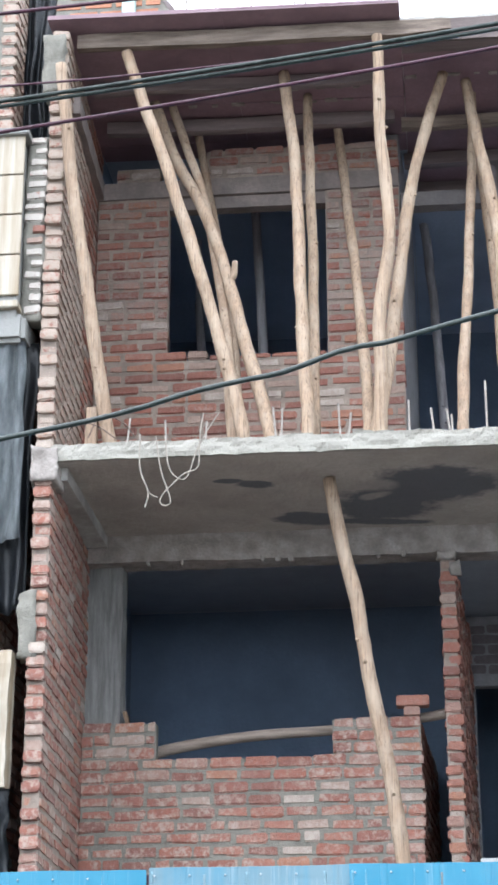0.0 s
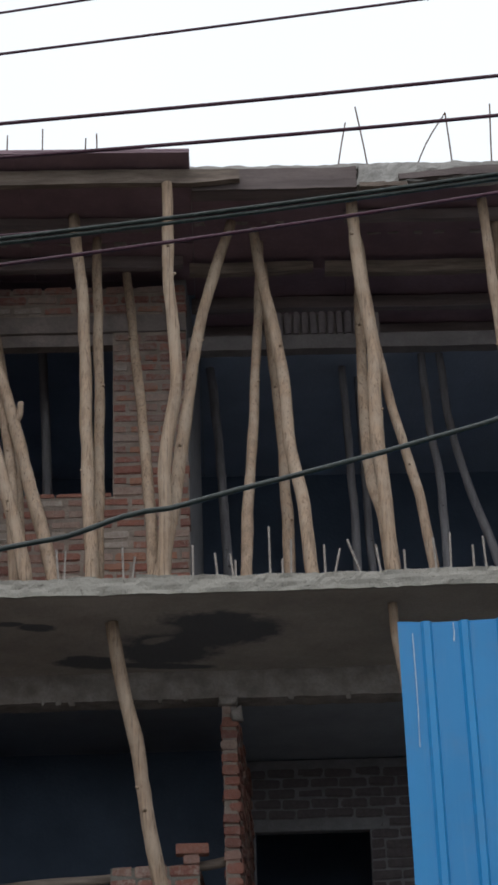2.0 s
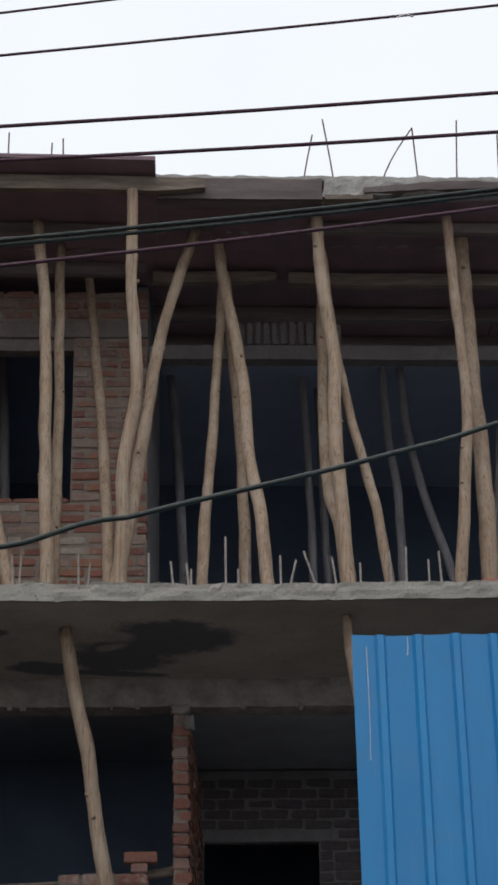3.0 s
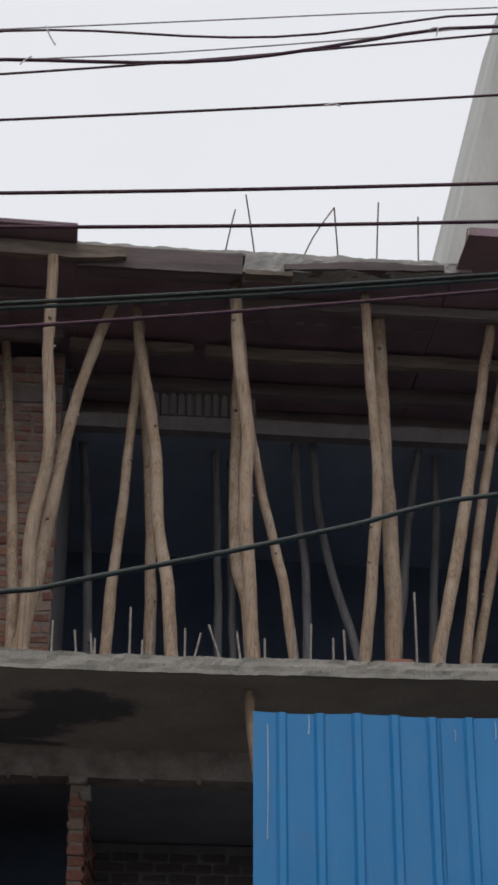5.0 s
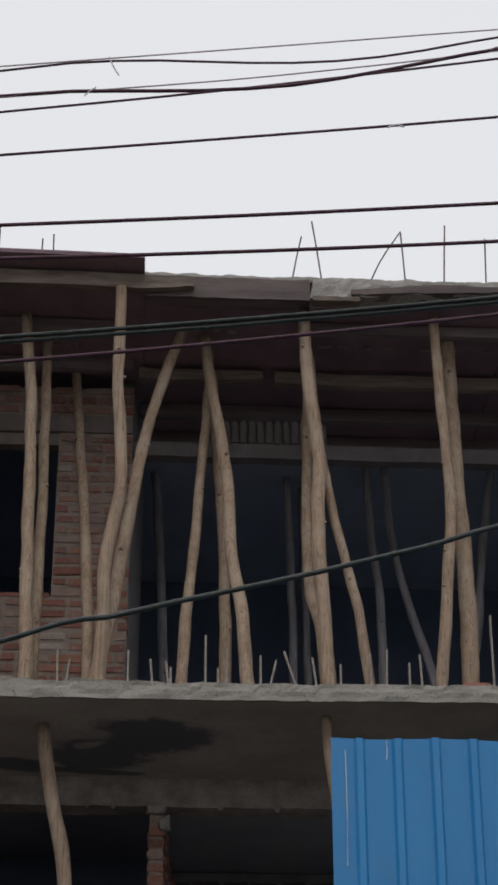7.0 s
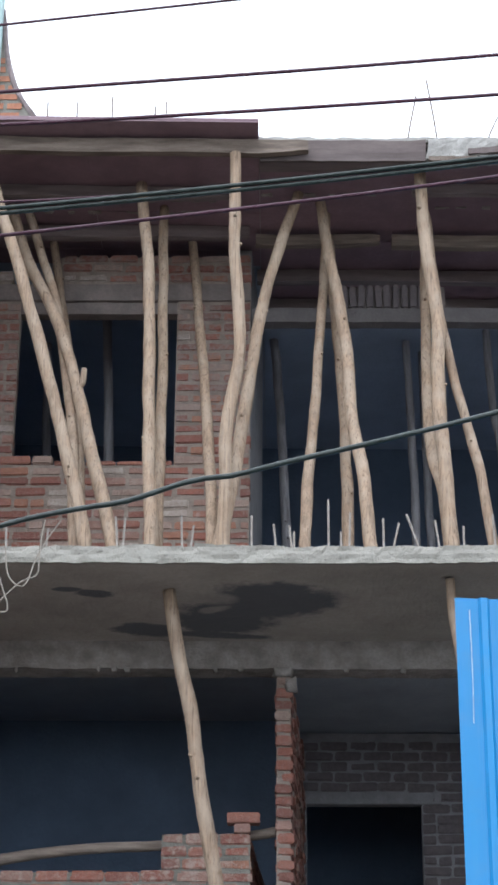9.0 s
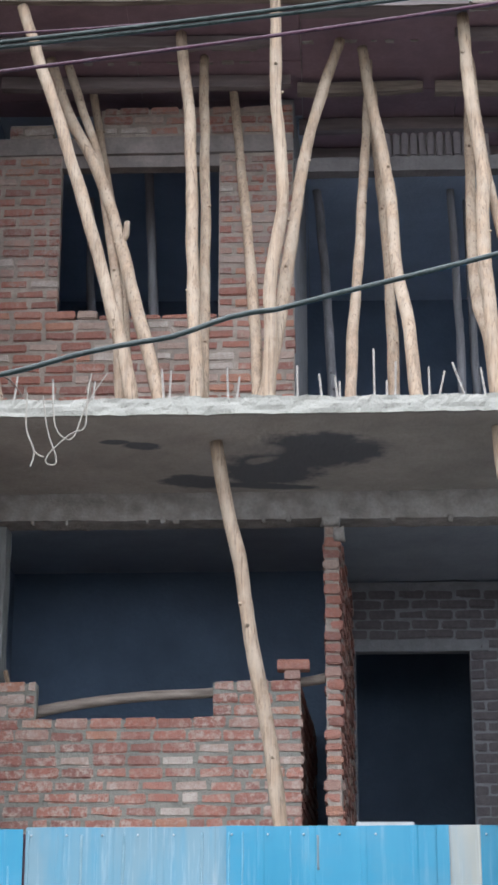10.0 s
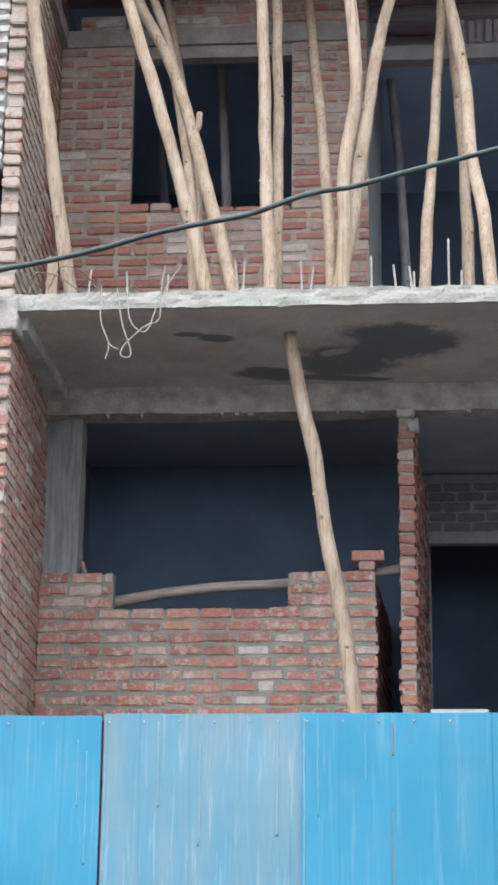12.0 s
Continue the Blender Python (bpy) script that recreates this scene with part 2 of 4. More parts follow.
MAT_BLUE_FADED = sheet_material("faded_blue_sheet", (0.025, 0.155, 0.24), (0.095, 0.172, 0.213), 0.3, 0.6, 0.4)
MAT_BLUE_TALL = sheet_material("deep_blue_sheet", (0.003, 0.18, 0.43), (0.006, 0.21, 0.48), 0.4, 0.9, 0.06)
MAT_SHEET_GREY = sheet_material("bare_grey_sheet", (0.25, 0.252, 0.222), (0.16, 0.225, 0.26), 0.52, 0.75, 0.3)


def slab_material():
    """Raw concrete with the big wet patch and small ones on its underside."""
    m, n, l, b = shader("slab_concrete", 0.88)
    geo = n.new("ShaderNodeNewGeometry")
    pos = geo.outputs["Position"]
    big, small = tex(n, l, pos, 2.2), tex(n, l, pos, 40.0, 4.0, 0.7)
    c = mixc(n, l, big, (0.44, 0.40, 0.358), (0.33, 0.297, 0.264))
    c = mixc(n, l, calc(n, l, "MULTIPLY", small, 0.3), c, (0.2, 0.19, 0.175))
    sep = n.new("ShaderNodeSeparateXYZ")
    l.new(pos, sep.inputs[0])
    wob = calc(n, l, "MULTIPLY", calc(n, l, "SUBTRACT", tex(n, l, pos, 6.0, 6.0, 0.7, 0.2, 0.8), 0.5), 1.35)
    def blots(ellipses, lo, hi):
        """How far a point lies inside a union of ragged ellipses."""
        union = None
        for cx, cy, rx, ry, turn in ellipses:
            px = calc(n, l, "SUBTRACT", sep.outputs[0], cx)
            py = calc(n, l, "SUBTRACT", sep.outputs[1], cy)
            ca, sa = math.cos(turn), math.sin(turn)
            dx = calc(n, l, "DIVIDE", calc(n, l, "ADD", calc(n, l, "MULTIPLY", px, ca), calc(n, l, "MULTIPLY", py, sa)), rx)
            dy = calc(n, l, "DIVIDE", calc(n, l, "SUBTRACT", calc(n, l, "MULTIPLY", py, ca), calc(n, l, "MULTIPLY", px, sa)), ry)
            d = calc(n, l, "ADD", calc(n, l, "MULTIPLY", dx, dx), calc(n, l, "MULTIPLY", dy, dy))
            d = calc(n, l, "ADD", d, wob)
            r = n.new("ShaderNodeMapRange")
            r.inputs["From Min"].default_value, r.inputs["From Max"].default_value = lo, hi
            l.new(d, r.inputs["Value"])
            union = r.outputs["Result"] if union is None else calc(n, l, "MAXIMUM", union, r.outputs["Result"])
        return union

    total = blots(((-0.02, 11.72, 0.44, 0.34, 0.0), (-0.34, 12.10, 0.34, 0.36, -0.35), (-0.87, 12.36, 0.26, 0.14, 0.25), (-1.19, 11.59, 0.12, 0.075, 0.2),
                   (-1.36, 11.515, 0.10, 0.045, 0.1), (-0.40, 12.46, 0.36, 0.07, 0.15)), 1.32, 0.72)
    dry = blots(((-0.47, 11.66, 0.22, 0.13, 0.3), (-0.40, 11.90, 0.12, 0.06, -0.5)), 1.4, 0.4)
    total = calc(n, l, "MULTIPLY", total, calc(n, l, "SUBTRACT", 1.0, calc(n, l, "MULTIPLY", dry, 0.75)))
    under = n.new("ShaderNodeMapRange")
    under.inputs["From Min"].default_value, under.inputs["From Max"].default_value = 5.765, 5.75
    l.new(sep.outputs[2], under.inputs["Value"])
    c = mixc(n, l, calc(n, l, "MULTIPLY", total, calc(n, l, "MULTIPLY", under.outputs["Result"], 0.95)), c, (0.105, 0.11, 0.122))
    # the cast edge is paler, cement-washed
    edge = n.new("ShaderNodeMapRange")
    edge.inputs["From Min"].default_value, edge.inputs["From Max"].default_value = 11.05, 11.02
    l.new(sep.outputs[1], edge.inputs["Value"])
    pale = mixc(n, l, tex(n, l, pos, 7.0, 5.0, 0.6, 0.45, 0.75), (0.285, 0.272, 0.24), (0.22, 0.208, 0.183))
    pale = mixc(n, l, tex(n, l, pos, 21.0, 5.0, 0.75, 0.60, 0.66, 1.2), pale, (0.15, 0.14, 0.12))
    c = mixc(n, l, edge.outputs["Result"], c, pale)
    l.new(c, b.inputs["Base Color"])
    relief(n, l, b, small, 0.6, 0.008)
    return m


MAT_SLAB = slab_material()


# ---------- mesh helpers ----------
def part(name, bm, material, parent=None, label="", smooth=False):
    me = bpy.data.meshes.new(name)
    bm.to_mesh(me)
    bm.free()
    me.materials.append(material)
    if smooth:
        for p in me.polygons:
            p.use_smooth = True
    ob = new(name, me)
    ob.parent = parent
    return tagged(ob, label)


def thing(name, label, category, group="", at=(0, 0, 0), kind=""):
    ob = new(name)
    ob.location = at
    ob.empty_display_size = 0.1
    return tagged(ob, label, category, group, kind)


def box(x0, x1, y0, y1, z0, z1, bevel=0.0, bm=None):
    bm = bm or bmesh.new()
    made = bmesh.ops.create_cube(bm, size=1.0)
    bmesh.ops.transform(bm, verts=made["verts"], matrix=Matrix.LocRotScale(((x0 + x1) / 2, (y0 + y1) / 2, (z0 + z1) / 2), None, (x1 - x0, y1 - y0, z1 - z0)))
    if bevel:
        es = {e for v in made["verts"] for e in v.link_edges}
        bmesh.ops.bevel(bm, geom=list(es), offset=bevel, segments=2, affect="EDGES")
    return bm


def rough_box(x0, x1, y0, y1, z0, z1, cell=0.06, amp=0.008, freq=6.0, bm=None):
    """A box with a fine grid on its faces, its surface pushed about by noise."""
    bm = bm or bmesh.new()
    nx, ny, nz = (max(1, round((b - a) / cell)) for a, b in ((x0, x1), (y0, y1), (z0, z1)))
    seen = {}

    def at(i, j, k):
        if (i, j, k) not in seen:
            p = Vector((x0 + (x1 - x0) * i / nx, y0 + (y1 - y0) * j / ny, z0 + (z1 - z0) * k / nz))
            d = mnoise.noise_vector(p * freq) + 0.6 * mnoise.noise_vector(p * freq * 3.1)
            seen[i, j, k] = bm.verts.new(p + d * amp)
        return seen[i, j, k]
    for k, up in ((0, False), (nz, True)):
        for i in range(nx):
            for j in range(ny):
                f = [at(i, j, k), at(i + 1, j, k), at(i + 1, j + 1, k), at(i, j + 1, k)]
                bm.faces.new(f if up else f[::-1])
    for j, far in ((0, False), (ny, True)):
        for i in range(nx):
            for k in range(nz):
                f = [at(i, j, k), at(i + 1, j, k), at(i + 1, j, k + 1), at(i, j, k + 1)]
                bm.faces.new(f[::-1] if far else f)
    for i, far in ((0, False), (nx, True)):
        for j in range(ny):
            for k in range(nz):
                f = [at(i, j, k), at(i, j + 1, k), at(i, j + 1, k + 1), at(i, j, k + 1)]
                bm.faces.new(f if far else f[::-1])
    return bm


def spline(pts, step):
    """Points of a smooth line through pts, about a step apart."""
    pts = [Vector(p) for p in pts]
    q = [2 * pts[0] - pts[1], *pts, 2 * pts[-1] - pts[-2]]
    out = []
    for i in range(1, len(q) - 2):
        a, b, c, d = q[i - 1:i + 3]
        n = max(1, round((c - b).length / step))
        for s in range(n):
            t = s / n
            out.append(0.5 * (2 * b + (c - a) * t + (2 * a - 5 * b + 4 * c - d) * t * t + (3 * b - a - 3 * c + d) * t ** 3))
    out.append(pts[-1])
    return out


def tube(pts, radius, sides=8, step=0.08, rough=0.0, taper=0.0, seed=0.0, bm=None):
    bm = bm or bmesh.new()
    line = spline(pts, step) if step else [Vector(p) for p in pts]
    rings = []
    for i, p in enumerate(line):
        d = (line[min(i + 1, len(line) - 1)] - line[max(i - 1, 0)]).normalized()
        side = d.orthogonal().normalized() if not rings else (last - last.dot(d) * d).normalized()
        last = side
        up = d.cross(side)
        s = i / max(1, len(line) - 1)
        r = radius * (1 - taper * s)
        ring = []
        for k in range(sides):
            a = 2 * math.pi * k / sides
            o = side * math.cos(a) + up * math.sin(a)
            w = 1 + rough * (mnoise.noise(Vector((o.x * 1.3 + seed, o.y * 1.3, p.z * 4 + seed))) + 0.6 * mnoise.noise(Vector((seed * 3, p.z * 11, o.x * 2))))
            ring.append(bm.verts.new(p + o * r * w))
        rings.append(ring)
    for a, b in zip(rings, rings[1:]):
        for k in range(sides):
            bm.faces.new((a[k], a[(k + 1) % sides], b[(k + 1) % sides], b[k]))
    bm.faces.new(rings[0][::-1])
    bm.faces.new(rings[-1])
    return bm


# ---------- bricks ----------
def brick_meshes(material):
    """Worn bricks of one format, each a bevelled block with uneven faces."""
    rng, out = random.Random(3), []
    for k in range(10):
        bm = bmesh.new()
        bmesh.ops.create_cube(bm, size=1.0)
        bmesh.ops.transform(bm, verts=bm.verts, matrix=Matrix.Diagonal((0.226, 0.113, 0.074, 1)))
        for v in bm.verts:
            v.co += Vector((rng.uniform(-0.007, 0.006), rng.uniform(-0.003, 0.002), rng.uniform(-0.007, 0.005)))
        bmesh.ops.bevel(bm, geom=list(bm.edges), offset=rng.uniform(0.008, 0.013), segments=2, affect="EDGES")
        me = bpy.data.meshes.new("brick")
        bm.to_mesh(me)
        bm.free()
        me.materials.append(material)
        out.append(me)
    return out


BRICKS = brick_meshes(MAT_BRICK)
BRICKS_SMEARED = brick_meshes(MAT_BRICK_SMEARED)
BRICKS_FILM = brick_meshes(MAT_BRICK_FILM)
BRICKS_WHITE = brick_meshes(MAT_BRICK_WHITE)
BRICKS_ORANGE = brick_meshes(MAT_BRICK_ORANGE)
BRICKS_PARAPET = brick_meshes(MAT_BRICK_PARAPET)
BRICKS_SHADED = brick_meshes(MAT_BRICK_SHADED)
COURSE = 0.085


def lay(wall, place, length, z0, courses, holes=(), near=lambda u, z: True, ends=(0.0, 0.0), seed=1, tooth=0.0, headers=0.25, stock=BRICKS, rest=None, tall=(0.90, 1.0), gap=(0.012, 0.024), ragged=0.0, loose=False):
    """Courses of bricks along a wall. place(u) gives the pose of the wall at u metres along it; holes are (u0, u1, z0, z1).
    The bricks that near() picks become parts of their own, the others one joined part."""
    rng = random.Random(seed)
    rest_v, rest_f = [], []
    count = 0
    for c in range(courses):
        z = z0 + (c + 0.5) * COURSE
        cut = sorted((a, b) for a, b, lo, hi in holes if lo - 0.02 < z < hi + 0.02)
        spans, u0 = [], 0.0
        for a, b in cut:
            spans.append((u0, a))
            u0 = b
        spans.append((u0, length))
        for a, b in spans:
            if b - a < 0.03:
                continue
            if a == 0.0:
                a -= ends[0] * (c % 2) + rng.uniform(0, tooth)
            if b == length:
                b += ends[1] * (c % 2) + rng.uniform(0, tooth)
            u = a
            first = True
            while b - u > 0.03:
                size = 0.118 if (first and c % 2) or rng.random() < headers * 0.6 else 0.236
                if first and loose:
                    size = rng.uniform(0.07, 0.235)
                first = False
                if b - u - size < 0.06:
                    size = b - u
                size = min(size, 0.30)
                mid = u + size / 2
                shift = rng.uniform(-ragged, ragged) if ragged else 0.0
                m = place(mid) @ Matrix.Translation((0, shift, 0)) @ Matrix.Translation((rng.uniform(-0.002, 0.002), rng.uniform(-0.005, 0.003), z + rng.uniform(-0.005, 0.005)))
                m = m @ Euler((rng.uniform(-0.03, 0.03), rng.uniform(-0.025, 0.025), rng.uniform(-0.012, 0.012))).to_matrix().to_4x4()
                m = m @ Matrix.Diagonal(((size - rng.uniform(*gap)) / 0.226, 1, rng.uniform(*tall), 1))
                me = stock[rng.randrange(len(stock))]
                if near(mid, z) and count < 300:
                    count += 1
                    o = bpy.data.objects.new("brick", me)
                    scene.collection.objects.link(o)
                    o.parent = wall
                    o.matrix_local = m
                else:
                    base = len(rest_v)
                    rest_v += [tuple(m @ v.co) for v in me.vertices]
                    rest_f += [tuple(base + i for i in p.vertices) for p in me.polygons]
                u += size
    if rest_v:
        me = bpy.data.meshes.new("brickwork")
        me.from_pydata(rest_v, [], rest_f)
        me.materials.append(rest or MAT_BRICK_FAR)
        o = new("brickwork", me)
        o.parent = wall
        tagged(o, kind="stuff")


def along_x(x0, y, back=0.0565):
    return lambda u: Matrix.Translation((x0 + u, y + back, 0))


def along_y(x, y0, skew=0.0, side=-0.0565):
    return lambda u: Matrix.Translation((x + side + u * skew, y0 + u, 0)) @ Euler((0, 0, radians(90) - skew)).to_matrix().to_4x4()


# ---------- ground and the building's structure ----------
tagged(part("ground", rough_box(-60, 60, -60, 120, -0.3, 0.0, 6.0, 0.02), MAT_EARTH), "dusty bare earth around the street and building site", "ground", kind="structure")
tagged(part("road", box(-60, 60, -3.5, 6.5, -0.05, 0.012), MAT_ASPHALT), "grey asphalt street in front of the site", "road", kind="structure")

ZF, ZS, ZT, ZR = 3.0, 5.715, 5.83, 9.0
RIGHT = 4.8
tagged(part("floor_first", box(-2.55, RIGHT, 11.0, 16.6, ZF - 0.12, ZF, 0.006), MAT_CONCRETE), "raw concrete first floor slab behind the fence", "floor slab", kind="structure")
tagged(part("wall_ground_storey", box(-2.55, RIGHT, 12.6, 12.75, 0.0, ZF - 0.12), MAT_MORTAR), "plain rendered wall of the ground storey", "wall", kind="structure")
slab = rough_box(-2.50, RIGHT, 11.0, 12.80, ZS, ZT, 0.03, 0.006, 7.0)
for v in slab.verts:
    v.co.z += 0.012 * max(0.0, v.co.x - 0.6)
    if v.co.y < 11.03:
        v.co.y += 0.018 * mnoise.noise(Vector((v.co.x * 5, v.co.z * 14, 2.0))) + 0.016 * max(0, mnoise.noise(Vector((v.co.x * 13, v.co.z * 25, 7.0))))
        if v.co.z - 0.012 * max(0.0, v.co.x - 0.6) > ZT - 0.03:
            v.co.z += 0.012 * mnoise.noise(Vector((v.co.x * 4.0, 9.0, 1.0))) + 0.008 * mnoise.noise(Vector((v.co.x * 17.0, 3.0, 1.0)))
            v.co.y += 0.012
tagged(part("balcony_slab", slab, MAT_SLAB), "thin raw concrete balcony slab with rough pale edge and wet patch", "concrete slab", kind="structure")
tagged(part("floor_second", box(-2.55, RIGHT, 12.83, 16.6, ZS, ZT - 0.024), MAT_SLAB_DIM), "concrete floor slab over the first storey, dimness in its colour", "floor slab", kind="structure")
# Unseen pale layer, added to bounce light into the upper rooms.
tagged(part("floor_bounce_layer", box(-2.55, RIGHT, 12.83, 16.6, ZT - 0.024, ZT - 0.004), MAT_CEILING), "unseen layer added on the upper floor to bounce light", "floor screed", kind="structure")
fb = tagged(part("beam_first_storey", rough_box(-2.50, RIGHT, 12.6, 12.83, 5.515, ZS + 0.012, 0.05, 0.009, 7.0), MAT_BEAM), "rough concrete beam under the balcony slab", "beam", kind="structure")
rng = random.Random(51)
for x in (-2.06, -1.82, -1.24, -1.13, -1.04, -0.42, -0.24, 0.5, 0.9):
    w = rng.uniform(0.008, 0.02)
    part("mortar_drip", rough_box(x - w, x + w, 12.60, 12.63, 5.50 - rng.uniform(0, 0.02), 5.535, 0.012, 0.007, 20.0), MAT_BEAM, fb, "", True)
side_beam = rough_box(-2.56, -2.36, 11.14, 12.6, 5.63, ZS + 0.01, 0.06, 0.005)
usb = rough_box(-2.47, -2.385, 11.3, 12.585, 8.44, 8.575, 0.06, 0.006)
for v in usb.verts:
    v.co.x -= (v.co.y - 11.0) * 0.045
tagged(part("beam_side_upper", usb, MAT_LINTEL), "concrete band along the side wall under the roof, dimness in its colour", "beam", kind="structure")
tagged(part("beam_side", side_beam, MAT_CONCRETE), "narrow concrete beam along the side wall", "beam", kind="structure")
tagged(part("corner_concrete_pad", rough_box(-2.57, -2.40, 10.97, 11.2, 5.57, 5.80, 0.025, 0.022, 9.0), MAT_BEAM, smooth=True), "lumpy grey concrete pad on the side wall's end", "concrete pad", kind="structure")

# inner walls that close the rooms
tagged(part("wall_back", box(-2.55, RIGHT, 16.6, 16.75, 0, 9.0), MAT_INSIDE), "back wall closing the rooms, navy haze in its colour", "wall", kind="structure")
# Added wall, set near so the dim room reads as one even tone.
tagged(part("wall_room_back", box(-2.53, 0.12, 14.7, 14.8, ZF, ZS), MAT_INSIDE), "added near back wall of the first-storey room, navy haze in its colour", "wall", kind="structure")
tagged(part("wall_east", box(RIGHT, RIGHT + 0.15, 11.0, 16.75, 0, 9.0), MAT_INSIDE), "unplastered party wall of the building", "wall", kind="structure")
tagged(part("wall_west_inner", box(-2.66, -2.53, 12.87, 16.6, 0, 9.0), MAT_INSIDE), "side wall inside the rooms, navy haze in its colour", "wall", kind="structure")


# ---------- brick walls ----------
def wall_core(name, bms, label, material=None):
    bm = bmesh.new()
    for b in bms:
        box(*b, bm=bm)
    return tagged(part(name, bm, material or MAT_MORTAR), label, "brick wall", kind="structure")


# parapet of the first storey, with its notch and stepped end
outline = [(-2.50, ZF), (-0.165, ZF), (-0.165, 4.345), (-0.765, 4.345), (-0.765, 4.09), (-1.985, 4.09), (-1.985, 4.345), (-2.50, 4.345)]
pc = bmesh.new()
fr = [pc.verts.new((x, 12.609, z)) for x, z in outline]
bk = [pc.verts.new((x, 12.705, z)) for x, z in outline]
pc.faces.new(fr)
pc.faces.new(bk[::-1])
for i in range(len(outline)):
    pc.faces.new((fr[i], bk[i], bk[(i + 1) % len(outline)], fr[(i + 1) % len(outline)]))
par = tagged(part("wall_parapet", pc, MAT_MORTAR), "half-built red brick parapet with a notched top", "brick wall", kind="structure")
lay(par, along_x(-2.505, 12.6), 2.345, 4.36 - 16 * COURSE, 16, holes=[(0.52, 1.735, 4.105, 4.5)], seed=5, tooth=0.02, gap=(0.008, 0.018), tall=(0.93, 1.06), headers=0.14, stock=BRICKS_PARAPET, loose=True)
ret = wall_core("wall_parapet_return", [], "rough return of the brick parapet into the building")
lay(ret, along_y(-0.165, 12.73, 0.052), 1.9, 4.36 - 16 * COURSE, 16, seed=8, tooth=0.02)
cap = thing("loose_brick_stack", "two loose red bricks stacked on the parapet end", "brick")
for nm, b in (("brick", (-0.275, -0.165, 12.60, 12.71, 4.362, 4.425)), ("brick", (-0.325, -0.10, 12.59, 12.70, 4.428, 4.50))):
    part(nm, box(*b, 0.006), MAT_BRICK, cap)

# cross wall whose ragged end shows as a thin pier
cross = wall_core("wall_cross", [], "thin red brick cross wall with a ragged toothed end")
cb = box(0.012, 0.108, 12.602, 15.0, ZF, 5.5)
for v in cb.verts:
    v.co.x += (v.co.y - 12.6) * 0.052
part("mortar_core", cb, MAT_MORTAR_PALE, cross)
for b in ((-0.005, 0.12, 12.56, 12.64, 5.455, 5.525), (0.075, 0.15, 12.55, 12.63, 5.335, 5.43)):
    part("mortar_lump", rough_box(*b, 0.022, 0.018, 11.0), MAT_BEAM, cross, "grey mortar lump under the beam", True)
lay(cross, along_y(0.116, 12.595, 0.052), 2.4, ZF, 29, ends=(0.012, 0.0), tooth=0.022, near=lambda u, z: u < 0.35, seed=11, ragged=0.013, tall=(0.78, 0.95))

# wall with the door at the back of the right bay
dw = wall_core("wall_door", [(0.15, 0.26, 15.014, 15.1, ZF, 5.70), (1.19, RIGHT, 15.014, 15.1, ZF, 5.70), (0.26, 1.19, 15.014, 15.1, 5.11, 5.70)], "unplastered brick wall with an empty doorway", MAT_MORTAR_SHADED)
lay(dw, along_x(0.13, 15.0), 3.0, ZF, 31, holes=[(0.13, 1.06, 2.9, 5.19)], near=lambda u, z: u < 1.6 and z > 4.9, seed=13, stock=BRICKS_SHADED, rest=MAT_BRICK_SHADED)
tagged(part("lintel_door", box(0.15, 1.35, 14.996, 15.1, 5.112, 5.20, 0.004), MAT_MORTAR_SHADED), "grey concrete lintel over the empty doorway", "lintel", kind="structure")

# upper wall with its window opening
up = wall_core("wall_upper", [(-2.50, -1.95, 12.609, 12.705, ZT, 8.58), (-2.36, -2.03, 12.609, 12.705, 8.58, 8.70), (-0.75, -0.19, 12.609, 12.705, ZT, 8.82), (-1.95, -0.75, 12.609, 12.705, ZT, 7.07),
                              (-1.66, -0.75, 12.609, 12.705, 8.58, 8.82)], "red brick upper wall smeared with mortar around an empty window", MAT_MORTAR_PALE)
# Upper courses use the darker filmed stock, partly to paint the roof's shade.
for lo, n, stock, seed in ((7.15 - 15 * COURSE, 17, BRICKS, 21), (7.15 + 2 * COURSE, 18, BRICKS_FILM, 22)):
    lay(up, along_x(-2.505, 12.6), 2.322, lo, n, holes=[(0.565, 1.75, 7.16, 8.43), (0.87, 1.75, 7.08, 7.13), (0.0, 2.322, 8.44, 8.58), (0.0, 0.13, 8.60, 8.68), (0.49, 0.86, 8.60, 8.68), (0.0, 0.86, 8.72, 9.0)], seed=seed, tooth=0.008, near=lambda u, z: z > 6.4, stock=stock, rest=MAT_BRICK_FILM_REST if stock is BRICKS_FILM else None, tall=(0.80, 0.95), gap=(0.014, 0.028))
tagged(part("lintel_band", rough_box(-2.50, -0.19, 12.588, 12.715, 8.435, 8.575, 0.06, 0.004), MAT_LINTEL), "concrete lintel band over the window, dimness in its colour", "lintel", kind="structure")
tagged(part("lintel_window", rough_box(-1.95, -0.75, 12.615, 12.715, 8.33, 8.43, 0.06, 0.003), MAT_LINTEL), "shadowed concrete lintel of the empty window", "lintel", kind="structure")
for x0, x1 in ((-1.63, -1.41), (-1.40, -1.18), (-1.17, -0.95), (-0.94, -0.76)):
    o = bpy.data.objects.new("brick", BRICKS[round(x0 * -10) % 10])
    scene.collection.objects.link(o)
    o.parent = up
    o.matrix_local = pose((x0 + x1) / 2, 12.658, 7.085) @ Matrix.Diagonal(((x1 - x0) / 0.226, 1, 0.55, 1))
upr = wall_core("wall_upper_return", [], "return wall beside the open bay, shade in its grey colour")
cb = box(-0.285, -0.192, 12.72, 14.3, ZT, 8.95)
for v in cb.verts:
    v.co.x += (v.co.y - 12.6) * 0.05
# Greyed mortar puts the shade beside the bay into the wall's colour.
part("mortar_core", cb, MAT_MORTAR_SHADED, upr)
